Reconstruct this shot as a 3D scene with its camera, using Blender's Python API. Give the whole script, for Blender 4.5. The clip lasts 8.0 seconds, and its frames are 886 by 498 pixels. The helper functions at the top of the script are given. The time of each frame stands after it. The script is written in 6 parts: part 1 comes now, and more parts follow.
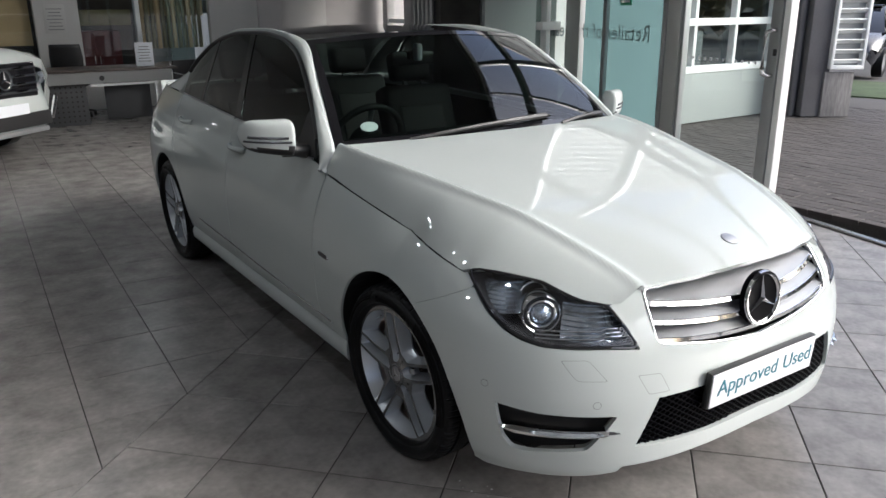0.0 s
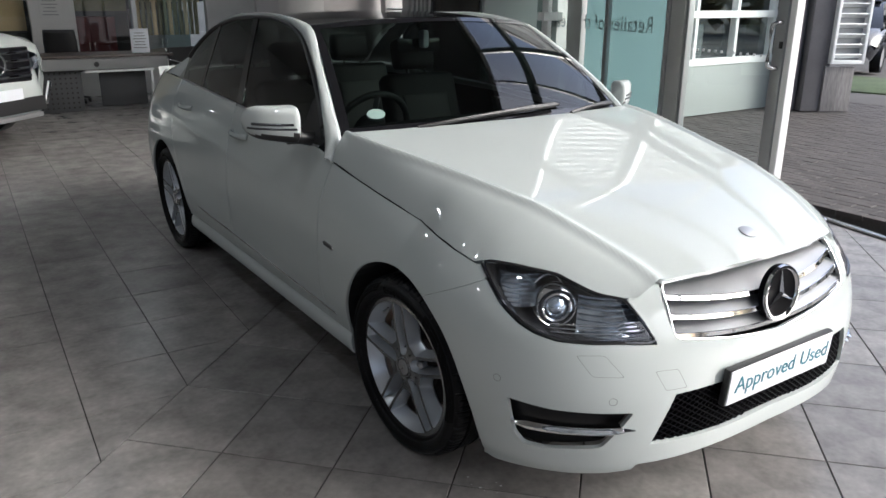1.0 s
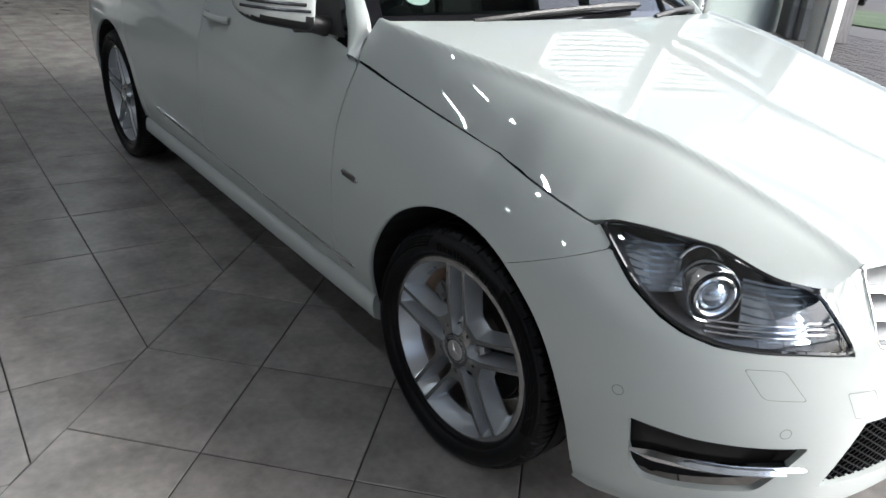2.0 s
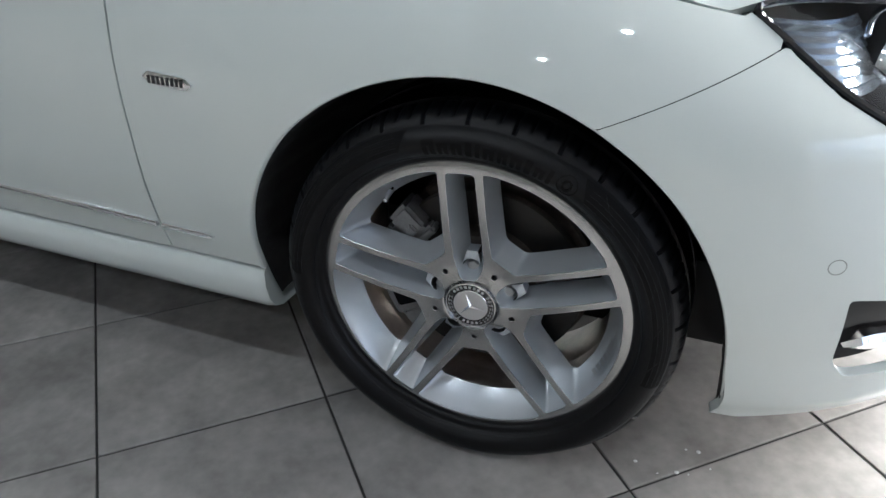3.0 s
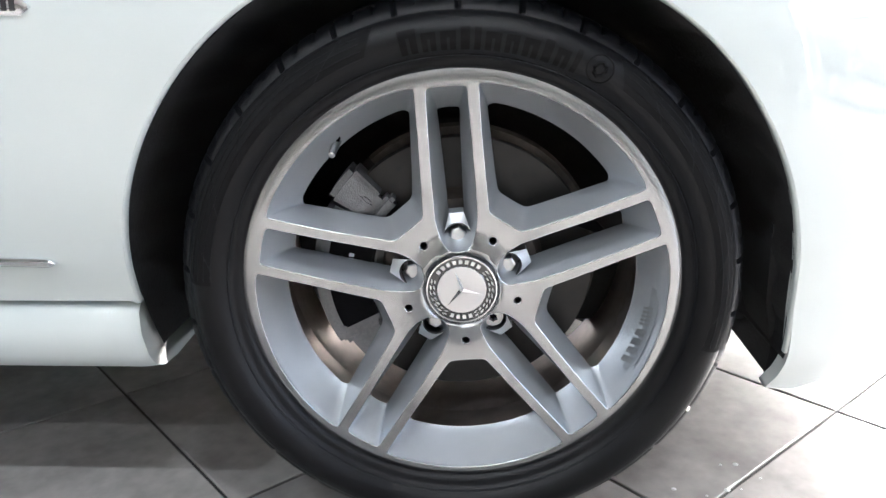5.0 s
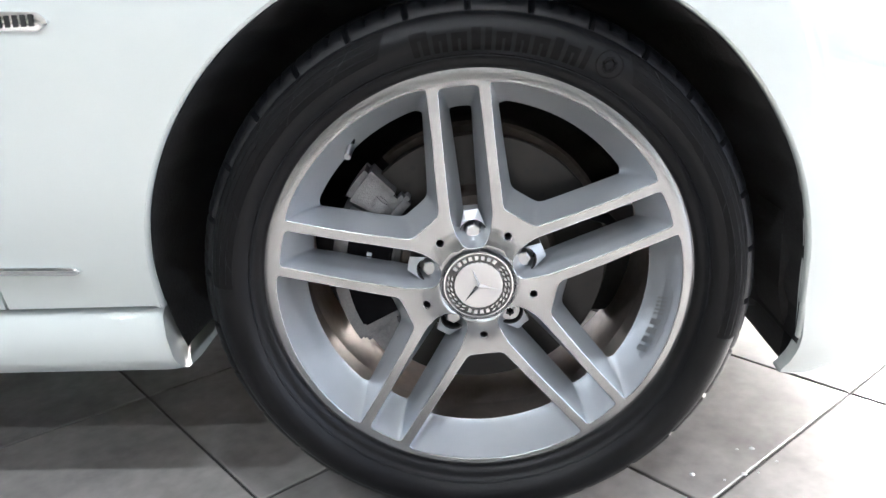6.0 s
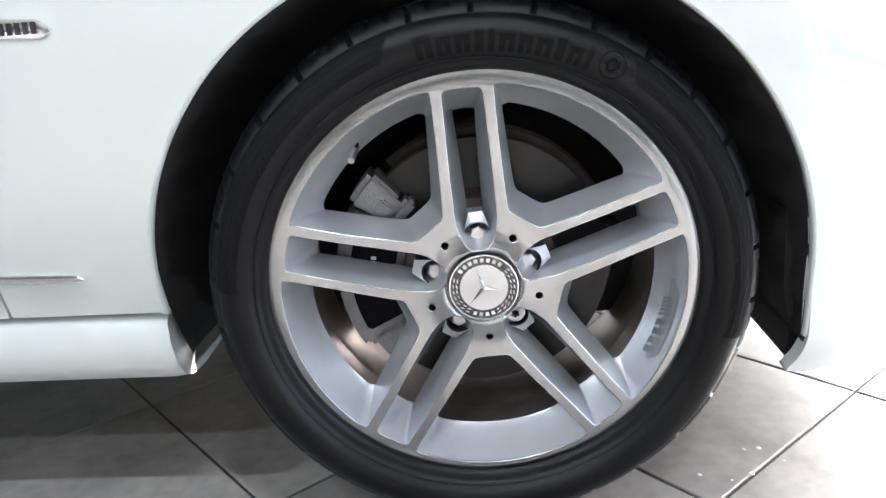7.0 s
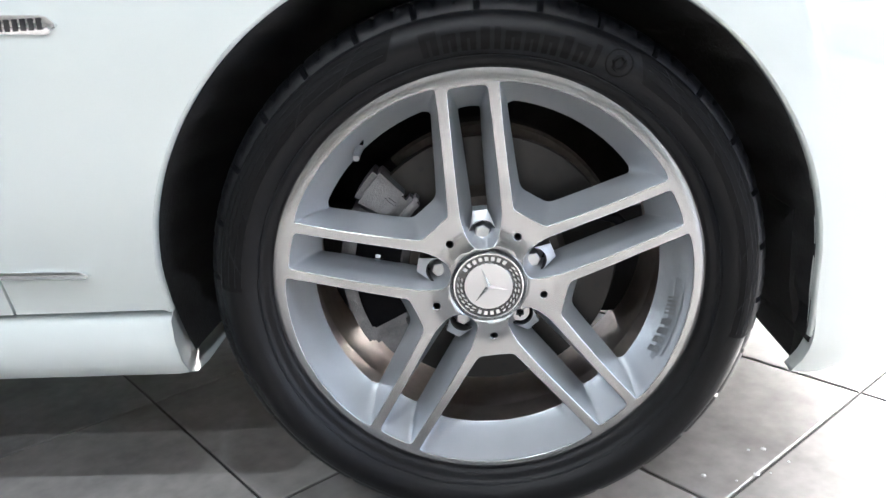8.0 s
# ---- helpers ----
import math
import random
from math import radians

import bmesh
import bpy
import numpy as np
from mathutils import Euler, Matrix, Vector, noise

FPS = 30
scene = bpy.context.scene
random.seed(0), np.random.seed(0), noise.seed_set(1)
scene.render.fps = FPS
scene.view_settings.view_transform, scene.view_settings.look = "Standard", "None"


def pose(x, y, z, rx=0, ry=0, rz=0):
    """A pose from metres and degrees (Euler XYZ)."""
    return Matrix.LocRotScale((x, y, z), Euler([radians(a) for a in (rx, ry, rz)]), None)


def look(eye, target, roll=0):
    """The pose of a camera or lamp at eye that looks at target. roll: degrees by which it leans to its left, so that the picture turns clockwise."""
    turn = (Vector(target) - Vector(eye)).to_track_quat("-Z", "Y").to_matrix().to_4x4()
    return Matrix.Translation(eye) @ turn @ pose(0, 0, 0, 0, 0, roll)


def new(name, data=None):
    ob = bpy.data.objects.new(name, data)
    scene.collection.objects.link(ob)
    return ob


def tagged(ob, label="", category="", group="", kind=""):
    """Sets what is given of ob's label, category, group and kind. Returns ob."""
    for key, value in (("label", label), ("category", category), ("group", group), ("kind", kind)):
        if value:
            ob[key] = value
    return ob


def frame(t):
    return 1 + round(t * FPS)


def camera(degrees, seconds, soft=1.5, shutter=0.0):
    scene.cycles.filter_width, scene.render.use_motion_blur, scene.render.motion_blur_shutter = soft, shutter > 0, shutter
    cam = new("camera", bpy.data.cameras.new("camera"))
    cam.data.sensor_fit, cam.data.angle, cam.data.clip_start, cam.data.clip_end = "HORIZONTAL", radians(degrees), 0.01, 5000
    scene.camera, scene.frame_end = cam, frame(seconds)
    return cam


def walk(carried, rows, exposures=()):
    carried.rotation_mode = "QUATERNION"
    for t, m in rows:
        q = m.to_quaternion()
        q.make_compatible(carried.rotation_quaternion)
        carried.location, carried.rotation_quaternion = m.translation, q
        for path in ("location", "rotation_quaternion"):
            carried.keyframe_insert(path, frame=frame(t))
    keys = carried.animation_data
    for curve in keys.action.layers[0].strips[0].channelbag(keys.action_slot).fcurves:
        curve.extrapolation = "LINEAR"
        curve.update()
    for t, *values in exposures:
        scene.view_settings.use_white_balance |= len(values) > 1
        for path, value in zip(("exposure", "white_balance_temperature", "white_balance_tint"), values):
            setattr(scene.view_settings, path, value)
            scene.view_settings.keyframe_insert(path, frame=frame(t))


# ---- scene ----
cam = camera(60.0, 8.0)
PATH = [
    (0, (-2.037, -2.113, 1.528), (-0.987, -0.521, 0.926), -0.4),
    (0.5, (-2.038, -2.106, 1.527), (-0.987, -0.517, 0.918), -0.5),
    (1, (-2.05, -2.032, 1.505), (-0.989, -0.455, 0.883), 0.3),
    (1.5, (-1.999, -1.749, 1.438), (-0.928, -0.218, 0.724), 2.9),
    (1.7, (-1.958, -1.565, 1.405), (-0.903, -0.053, 0.628), 3.7),
    (2.8, (-1.816, -0.472, 1.066), (-0.249, 0.328, 0.116), 3.4),
    (3, (-1.754, -0.334, 0.994), (-0.171, 0.324, -0.037), -0.8),
    (3.5, (-1.673, -0.148, 0.802), (0.071, 0.111, -0.141), -3.1),
    (4, (-1.618, -0.053, 0.576), (0.229, 0.037, -0.186), -1.7),
    (4.5, (-1.584, -0.04, 0.566), (0.359, 0.041, 0.097), -1.3),
    (5, (-1.658, -0.034, 0.606), (0.251, 0.093, 0.023), -1.2),
    (6.5, (-1.673, -0.02, 0.616), (0.232, 0.121, 0.024), -3.6),
    (7, (-1.672, -0.016, 0.613), (0.235, 0.122, 0.025), -3.8),
    (7.5, (-1.673, -0.012, 0.616), (0.234, 0.131, 0.03), -4.0),
    (8, (-1.671, -0.013, 0.61), (0.236, 0.131, 0.024), -3.6),
]
EXPOSURES = [(0, -.52, 5450, 7.5), (1.5, -.36, 5400, 6.5), (3, 1.2, 5250, 4), (3.5, 1.88, 5200, 4), (4, 2.2, 5250, 5), (4.5, 2.42, 5300, 6), (5, 2.5, 5350, 7), (6.5, 2.6, 5350, 7), (8, 2.55, 5300, 6.5)]
STEER = 2.8          # the front wheels stand turned a little
LAMP_GLOW, LAMP_W = 18.0, 8.0
SKY, SUN = .46, .6
walk(cam, [(t, look(eye, target, roll)) for t, eye, target, roll in PATH], EXPOSURES)

# ---- world and light ----
world = bpy.data.worlds.new("sky")
scene.world = world
world.use_nodes = True
wn = world.node_tree.nodes
sky = wn.new("ShaderNodeTexSky")
sky.sky_type, sky.sun_disc, sky.sun_elevation, sky.sun_rotation = "NISHITA", False, radians(34), radians(134)
sky.air_density, sky.dust_density, sky.ozone_density = .7, 10.0, .0
wn["Background"].inputs["Strength"].default_value = SKY
world.node_tree.links.new(sky.outputs[0], wn["Background"].inputs["Color"])

sun = new("sun", bpy.data.lights.new("sun", "SUN"))
sun.data.energy, sun.data.angle, sun.data.color = SUN, radians(28), (1, .98, .95)
sun.matrix_world = look((18, -17.4, 16.9), (0, 0, 0))

# ---- small tools ----
def mesh(name, verts, faces, mats, smooth=True, which=None, sharp=None):
    me = bpy.data.meshes.new(name)
    me.from_pydata([tuple(map(float, v)) for v in verts], [], [tuple(int(i) for i in f) for f in faces])
    for m in mats if isinstance(mats, (list, tuple)) else [mats]:
        me.materials.append(m)
    me.polygons.foreach_set("use_smooth", [smooth] * len(me.polygons))
    if which is not None:
        me.polygons.foreach_set("material_index", which)
    if smooth and sharp is not None:
        me.set_sharp_from_angle(angle=radians(sharp))
    me.update()
    return me


def part(name, data, parent, label="", m=None):
    ob = new(name, data)
    ob.parent = parent
    if m is not None:
        ob.matrix_basis = m
    return tagged(ob, label)


def thing(name, label, category, group="", at=(0, 0, 0), turn=0):
    ob = new(name)
    ob.empty_display_size = .2
    ob.matrix_basis = pose(*at, 0, 0, turn)
    return tagged(ob, label, category, group)


def from_bm(name, bm, mat, smooth=False, sharp=35):
    me = bpy.data.meshes.new(name)
    bm.to_mesh(me)
    bm.free()
    for m in mat if isinstance(mat, (list, tuple)) else [mat]:
        me.materials.append(m)
    me.polygons.foreach_set("use_smooth", [smooth] * len(me.polygons))
    if smooth:
        me.set_sharp_from_angle(angle=radians(sharp))
    return me


def box(name, size, mat, bevel=.004, at=(0, 0, 0), turn=None, seg=2):
    """A bevelled box; at is the middle of its base."""
    bm = bmesh.new()
    bmesh.ops.create_cube(bm, size=1)
    bmesh.ops.scale(bm, vec=size, verts=bm.verts)
    if bevel:
        bmesh.ops.bevel(bm, geom=bm.edges[:], offset=min(bevel, min(size) * .45), segments=seg, affect="EDGES", profile=.6)
    bmesh.ops.translate(bm, vec=(0, 0, size[2] / 2), verts=bm.verts)
    if turn is not None:
        bmesh.ops.transform(bm, matrix=turn, verts=bm.verts)
    bmesh.ops.translate(bm, vec=at, verts=bm.verts)
    return from_bm(name, bm, mat, True, 40)


def lathe(name, profile, mats, n=96, axis="X", which=None, start=0.0, sweep=360.0, dent=None, sharp=40):
    """Turns (radius, along) round an axis that points to -x ("X") or up ("Z")."""
    full = abs(sweep - 360) < 1e-6
    cols = n if full else n + 1
    verts = []
    for i in range(cols):
        a = radians(start + sweep * i / n)
        for j, (r, o) in enumerate(profile):
            if dent:
                r, o = dent(i, j, r, o)
            verts.append((-o, -r * math.sin(a), r * math.cos(a)) if axis == "X" else (r * math.cos(a), r * math.sin(a), o))
    k, faces, idx = len(profile), [], []
    for i in range(n):
        i2 = (i + 1) % cols
        for j in range(k - 1):
            faces.append((i * k + j, i * k + j + 1, i2 * k + j + 1, i2 * k + j))
            idx.append(which[j] if which else 0)
    return mesh(name, verts, faces, mats, True, idx, sharp)


def grid(name, P, mats, sharp=None, flip=False):
    P = np.asarray(P, float)
    nu, nv = P.shape[:2]
    i = np.arange(nu * nv).reshape(nu, nv)
    f = np.stack([i[:-1, :-1], i[1:, :-1], i[1:, 1:], i[:-1, 1:]], -1).reshape(-1, 4)
    if flip:
        f = f[:, ::-1]
    return mesh(name, P.reshape(-1, 3), f, mats, True, None, sharp)


def tube(name, path, radius, mat, n=10, closed=False):
    """A round bar along a path of places."""
    path = [Vector(p) for p in path]
    verts, faces = [], []
    for i, p in enumerate(path):
        a, b = path[i - 1 if closed else max(i - 1, 0)], path[(i + 1) % len(path) if closed else min(i + 1, len(path) - 1)]
        q = (b - a).to_track_quat("Z", "Y")
        r = radius[i] if isinstance(radius, (list, tuple)) else radius
        verts += [p + q @ Vector((r * math.cos(2 * math.pi * k / n), r * math.sin(2 * math.pi * k / n), 0)) for k in range(n)]
    m = len(path)
    for i in range(m if closed else m - 1):
        for k in range(n):
            a, b = i * n, ((i + 1) % m) * n
            faces.append((a + k, a + (k + 1) % n, b + (k + 1) % n, b + k))
    if not closed:
        faces += [tuple(reversed(range(n))), tuple(range((m - 1) * n, m * n))]
    return mesh(name, verts, faces, mat, True, None, 50)


def rounded(poly, times=3, closed=True):
    """Chaikin's corner cutting."""
    p = np.asarray(poly, float)
    for _ in range(times):
        q = np.roll(p, -1, 0) if closed else p[1:]
        a = p if closed else p[:-1]
        p = np.stack([a * .75 + q * .25, a * .25 + q * .75], 1).reshape(-1, 2)
    return p


def evenly(poly, n, closed=True):
    p = np.asarray(poly, float)
    if closed:
        p = np.vstack([p, p[:1]])
    s = np.r_[0, np.cumsum(np.hypot(*np.diff(p, axis=0).T))]
    t = np.linspace(0, s[-1], n + 1)[:-1] if closed else np.linspace(0, s[-1], n)
    return np.stack([np.interp(t, s, p[:, 0]), np.interp(t, s, p[:, 1])], -1)


def inside(poly, x, y):
    a, b = poly, np.roll(poly, -1, 0)
    hit = np.zeros(x.shape, bool)
    for (x0, y0), (x1, y1) in zip(a, b):
        if y0 != y1:
            hit ^= ((y0 > y) != (y1 > y)) & (x < (x1 - x0) * (y - y0) / (y1 - y0) + x0)
    return hit


def nearest(poly, q):
    a, b = poly, np.roll(poly, -1, 0)
    best, place = np.full(len(q), 1e9), q.copy()
    for p0, p1 in zip(a, b):
        d = p1 - p0
        t = np.clip(((q - p0) @ d) / max(d @ d, 1e-12), 0, 1)
        c = p0 + t[:, None] * d
        far = ((q - c) ** 2).sum(1)
        use = far < best
        best[use], place[use] = far[use], c[use]
    return best, place


def sheet(name, surface, outline, mats, step=.008, holes=(), lip=.012, mirror=False, tall=None, facing=(0, 1.4, .5)):
    """A panel cut out of a surface(u, v) along an outline, with holes, its edges turned in."""
    outline = np.asarray(outline, float)
    holes = [np.asarray(h, float) for h in holes]
    tall = tall or step
    u = np.arange(outline[:, 0].min() - step, outline[:, 0].max() + 2 * step, step)
    v = np.arange(outline[:, 1].min() - tall, outline[:, 1].max() + 2 * tall, tall)
    U, V = np.meshgrid(u, v, indexing="ij")
    cu, cv = U[:-1, :-1] + step / 2, V[:-1, :-1] + tall / 2
    keep = inside(outline, cu, cv)
    for h in holes:
        keep &= ~inside(h, cu, cv)
    ids = np.arange(U.size).reshape(U.shape)
    f = np.stack([ids[:-1, :-1], ids[1:, :-1], ids[1:, 1:], ids[:-1, 1:]], -1)[keep]
    used, inv = np.unique(f, return_inverse=True)
    f = inv.reshape(f.shape)
    q = np.stack([U.ravel()[used], V.ravel()[used]], -1)
    e = np.concatenate([f[:, [0, 1]], f[:, [1, 2]], f[:, [2, 3]], f[:, [3, 0]]])
    key = np.sort(e, 1)
    _, first, count = np.unique(key[:, 0] * len(q) + key[:, 1], return_index=True, return_counts=True)
    rim = e[first[count == 1]]
    edge = np.unique(rim)
    best, place = nearest(outline, q[edge])
    for h in holes:
        b2, p2 = nearest(h, q[edge])
        use = b2 < best
        best[use], place[use] = b2[use], p2[use]
    q[edge] = place
    P = surface(q[:, 0], q[:, 1])
    h = 1e-4
    N = np.cross(surface(q[:, 0] + h, q[:, 1]) - P, surface(q[:, 0], q[:, 1] + h) - P)
    N /= np.linalg.norm(N, axis=1)[:, None] + 1e-12
    if facing is not None and ((P - np.array(facing)) * N).sum(1).mean() < 0:
        N, f, rim = -N, f[:, ::-1], rim[:, ::-1]
    verts, faces = P, f
    if lip:
        at = np.full(len(q), -1)
        at[edge] = np.arange(len(edge))
        r1 = P[edge] - N[edge] * lip
        n0 = len(P)
        verts = np.vstack([P, P[edge], r1])
        k = len(edge)
        a, b = at[rim[:, 0]], at[rim[:, 1]]
        faces = np.vstack([f, np.stack([n0 + b, n0 + a, n0 + k + a, n0 + k + b], -1)])
    if mirror:
        verts = verts * [-1, 1, 1]
        faces = faces[:, ::-1]
    return mesh(name, verts, faces, mats, True)


def prism(name, outline, z0, z1, mat):
    n = len(outline)
    v = [(x, y, z) for z in (z0, z1) for x, y in outline]
    f = [tuple(range(n))[::-1], tuple(range(n, 2 * n))] + [(i, (i + 1) % n, n + (i + 1) % n, n + i) for i in range(n)]
    return mesh(name, v, f, mat, False)


def pane(name, w, h, mat, at=(0, 0, 0)):
    """A single sheet of glass; at is the middle of its lower edge, it faces y."""
    x, y, z = at
    return mesh(name, [(x - w / 2, y, z), (x + w / 2, y, z), (x + w / 2, y, z + h), (x - w / 2, y, z + h)], [(0, 1, 2, 3)], mat, False)


def words(name, text, size, mat, depth=.0006, align="CENTER", space=1.0):
    cu = bpy.data.curves.new(name, "FONT")
    cu.space_character = space
    cu.body, cu.size, cu.extrude, cu.align_x, cu.align_y = text, size, depth, align, "CENTER"
    ob = bpy.data.objects.new(name, cu)
    me = bpy.data.meshes.new_from_object(ob)
    bpy.data.objects.remove(ob)
    me.materials.clear()
    me.materials.append(mat)
    return me


# ---- materials ----
def material(name, color, rough=.5, metal=0.0, coat=0.0, grain=0.0, grain_size=200.0, stain=0.0, stain_size=3.0, bump=0.0, bump_size=200.0,
             rough_var=0.0, spec=.5, vary=0.0, transmission=0.0, emission=None, strength=0.0, alpha=1.0, islands=False, stretch=(1, 1, 1)):
    m = bpy.data.materials.new(name)
    m.use_nodes = True
    nt = m.node_tree
    b = nt.nodes["Principled BSDF"]
    b.inputs["Base Color"].default_value = (*color, 1)
    b.inputs["Roughness"].default_value = rough
    b.inputs["Metallic"].default_value = metal
    b.inputs["Coat Weight"].default_value = coat
    b.inputs["Coat Roughness"].default_value = .012
    b.inputs["Coat IOR"].default_value = 1.62
    b.inputs["Specular IOR Level"].default_value = spec
    b.inputs["Transmission Weight"].default_value = transmission
    b.inputs["Alpha"].default_value = alpha
    if emission:
        b.inputs["Emission Color"].default_value = (*emission, 1)
        b.inputs["Emission Strength"].default_value = strength
    where = nt.nodes.new("ShaderNodeTexCoord")
    mp = nt.nodes.new("ShaderNodeMapping")
    mp.inputs["Scale"].default_value = stretch
    nt.links.new(where.outputs["Object"], mp.inputs[0])

    def noise_at(size, detail=4):
        n = nt.nodes.new("ShaderNodeTexNoise")
        n.inputs["Scale"].default_value, n.inputs["Detail"].default_value = size, detail
        nt.links.new(mp.outputs[0], n.inputs["Vector"])
        return n.outputs["Fac"]

    def span(sock, lo, hi):
        r = nt.nodes.new("ShaderNodeMapRange")
        r.inputs["From Min"].default_value, r.inputs["From Max"].default_value = .3, .7
        r.inputs["To Min"].default_value, r.inputs["To Max"].default_value = lo, hi
        nt.links.new(sock, r.inputs["Value"])
        return r.outputs[0]

    value = None

    def times(sock):
        nonlocal value
        if value is None:
            value = sock
            return
        k = nt.nodes.new("ShaderNodeMath")
        k.operation = "MULTIPLY"
        nt.links.new(value, k.inputs[0])
        nt.links.new(sock, k.inputs[1])
        value = k.outputs[0]

    if grain:
        times(span(noise_at(grain_size), 1 - grain, 1 + grain))
    if stain:
        times(span(noise_at(stain_size, 6), 1 - stain, 1 + stain))
    if vary:
        if islands:
            g = nt.nodes.new("ShaderNodeNewGeometry")
            src = g.outputs["Random Per Island"]
        else:
            g = nt.nodes.new("ShaderNodeObjectInfo")
            src = g.outputs["Random"]
        r = nt.nodes.new("ShaderNodeMapRange")
        r.inputs["To Min"].default_value, r.inputs["To Max"].default_value = 1 - vary, 1 + vary
        nt.links.new(src, r.inputs["Value"])
        times(r.outputs[0])
    if value is not None:
        mix = nt.nodes.new("ShaderNodeMix")
        mix.data_type, mix.blend_type = "RGBA", "MULTIPLY"
        mix.inputs["Factor"].default_value = 1
        mix.inputs["A"].default_value = (*color, 1)
        nt.links.new(value, mix.inputs["B"])
        nt.links.new(mix.outputs["Result"], b.inputs["Base Color"])
    if rough_var:
        nt.links.new(span(noise_at(stain_size * 2.3, 5), max(rough - rough_var, .02), rough + rough_var), b.inputs["Roughness"])
    if bump:
        k = nt.nodes.new("ShaderNodeBump")
        k.inputs["Strength"].default_value, k.inputs["Distance"].default_value = bump, .002
        nt.links.new(noise_at(bump_size, 3), k.inputs["Height"])
        nt.links.new(k.outputs[0], b.inputs["Normal"])
    return m


PAINT = material("white_paint", (.51, .552, .545), .5, spec=0.0, coat=1.0, grain=.012, grain_size=900, stain=.01, stain_size=4)
# near-black colour standing in for the shade inside cavities and holes
BLACK_IN = material("cavity_shade", (.012, .012, .013), .8)
PLASTIC = material("black_plastic", (.018, .018, .019), .42, grain=.15, grain_size=400, bump=.15, bump_size=700)
LINER = material("wheel_arch_liner", (.012, .012, .012), .85, grain=.3, grain_size=150, stain=.3, stain_size=12, bump=.5, bump_size=300)
GLOSS = material("gloss_black", (.010, .010, .012), .06, coat=.6, stain=.2)
STAR_BLACK = material("satin_black", (.004, .004, .005), .4, spec=.03, stain=.1)
CHROME = material("chrome", (.82, .83, .85), .08, 1.0, stain=.03)
SATIN = material("satin_silver", (.50, .51, .53), .40, .8, grain=.04, grain_size=600, stain=.04)
RUBBER = material("tyre_rubber", (.0030, .0031, .0038), .36, spec=.20, grain=.15, grain_size=300, stain=.25, stain_size=9, bump=.25, bump_size=900)
RUBBER_MARK = material("tyre_lettering", (.004, .004, .0042), .8, spec=.12, grain=.2, grain_size=300)
ALLOY_CUT = material("machined_alloy", (.37, .378, .385), .24, 1.0, grain=.04, grain_size=500)
ALLOY = material("silver_alloy_paint", (.47, .495, .525), .32, .65, coat=.25, grain=.03, grain_size=900, stain=.05, stain_size=16)
BARREL = material("wheel_barrel", (.66, .58, .53), .40, .90, grain=.06, grain_size=80, stain=.2, stain_size=12)
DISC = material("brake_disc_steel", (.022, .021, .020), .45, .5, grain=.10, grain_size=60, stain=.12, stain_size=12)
RUST = material("rusty_disc_edge", (.07, .06, .052), .6, .5, grain=.2, grain_size=120, stain=.3, stain_size=20)
CAST = material("grey_cast_caliper", (.17, .17, .175), .5, .3, grain=.12, grain_size=300, stain=.15, stain_size=20, bump=.4, bump_size=500)
BOLT = material("zinc_bolt", (.44, .45, .46), .32, .9, grain=.06, grain_size=500)
SEAT = material("dark_seat", (.020, .020, .020), .6, grain=.1, grain_size=300, bump=.3, bump_size=500)
SEAT_LIGHT = material("seat_panel", (.07, .068, .066), .6, grain=.1, grain_size=300)
DASH = material("dashboard_plastic", (.02, .02, .021), .55, grain=.1, grain_size=500, bump=.2, bump_size=900)
LAMP_IN = material("headlight_housing", (.07, .072, .078), .25, .5, stain=.2, stain_size=30)
LAMP_SILVER = material("headlight_reflector", (.66, .72, .80), .16, .85, stain=.2, stain_size=25)
PLATE = material("white_plate", (.80, .83, .88), .35, coat=.3, stain=.02)
TEAL = material("teal_print", (.02, .16, .22), .4)
TILE = material("porcelain_tile", (.212, .203, .194), .27, grain=.11, grain_size=38, stain=.26, stain_size=6.5, vary=.10, bump=.06, bump_size=60)
GROUT = material("dark_grout", (.018, .017, .016), .9, grain=.2, grain_size=80)
WALL = material("white_wall", (.52, .52, .51), .7, grain=.02, grain_size=60, stain=.03, stain_size=1.5)
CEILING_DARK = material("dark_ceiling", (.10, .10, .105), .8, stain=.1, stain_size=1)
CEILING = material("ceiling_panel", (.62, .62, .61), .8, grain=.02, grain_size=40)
GREY_FRAME = material("grey_aluminium", (.36, .375, .38), .38, .55, grain=.03, grain_size=300, stain=.05, stain_size=4)
PALE_FRAME = material("pale_aluminium", (.55, .57, .56), .35, .5, grain=.03, grain_size=300, stain=.04, stain_size=4)
WHITE_FRAME = material("white_frame", (.78, .80, .80), .4, stain=.03)
STEEL = material("brushed_steel", (.62, .62, .61), .25, 1.0, grain=.04, grain_size=200)
# near-black: the shade down in the bolt wells, put into their colour
WELL_SHADE = material("well_shade", (.014, .014, .015), .6, 0, stain=.2, stain_size=30)
CAP_SILVER = material("cap_silver", (.58, .58, .59), .34, .8, grain=.03, grain_size=500, stain=.03)
for mat in (ALLOY_CUT, CAP_SILVER):
    # turned on a lathe: the fine grooves run round the axle
    tree = mat.node_tree
    groove_way = tree.nodes.new("ShaderNodeTangent")
    groove_way.direction_type, groove_way.axis = "RADIAL", "X"
    tree.nodes["Principled BSDF"].inputs["Anisotropic"].default_value = .55
    tree.links.new(groove_way.outputs[0], tree.nodes["Principled BSDF"].inputs["Tangent"])
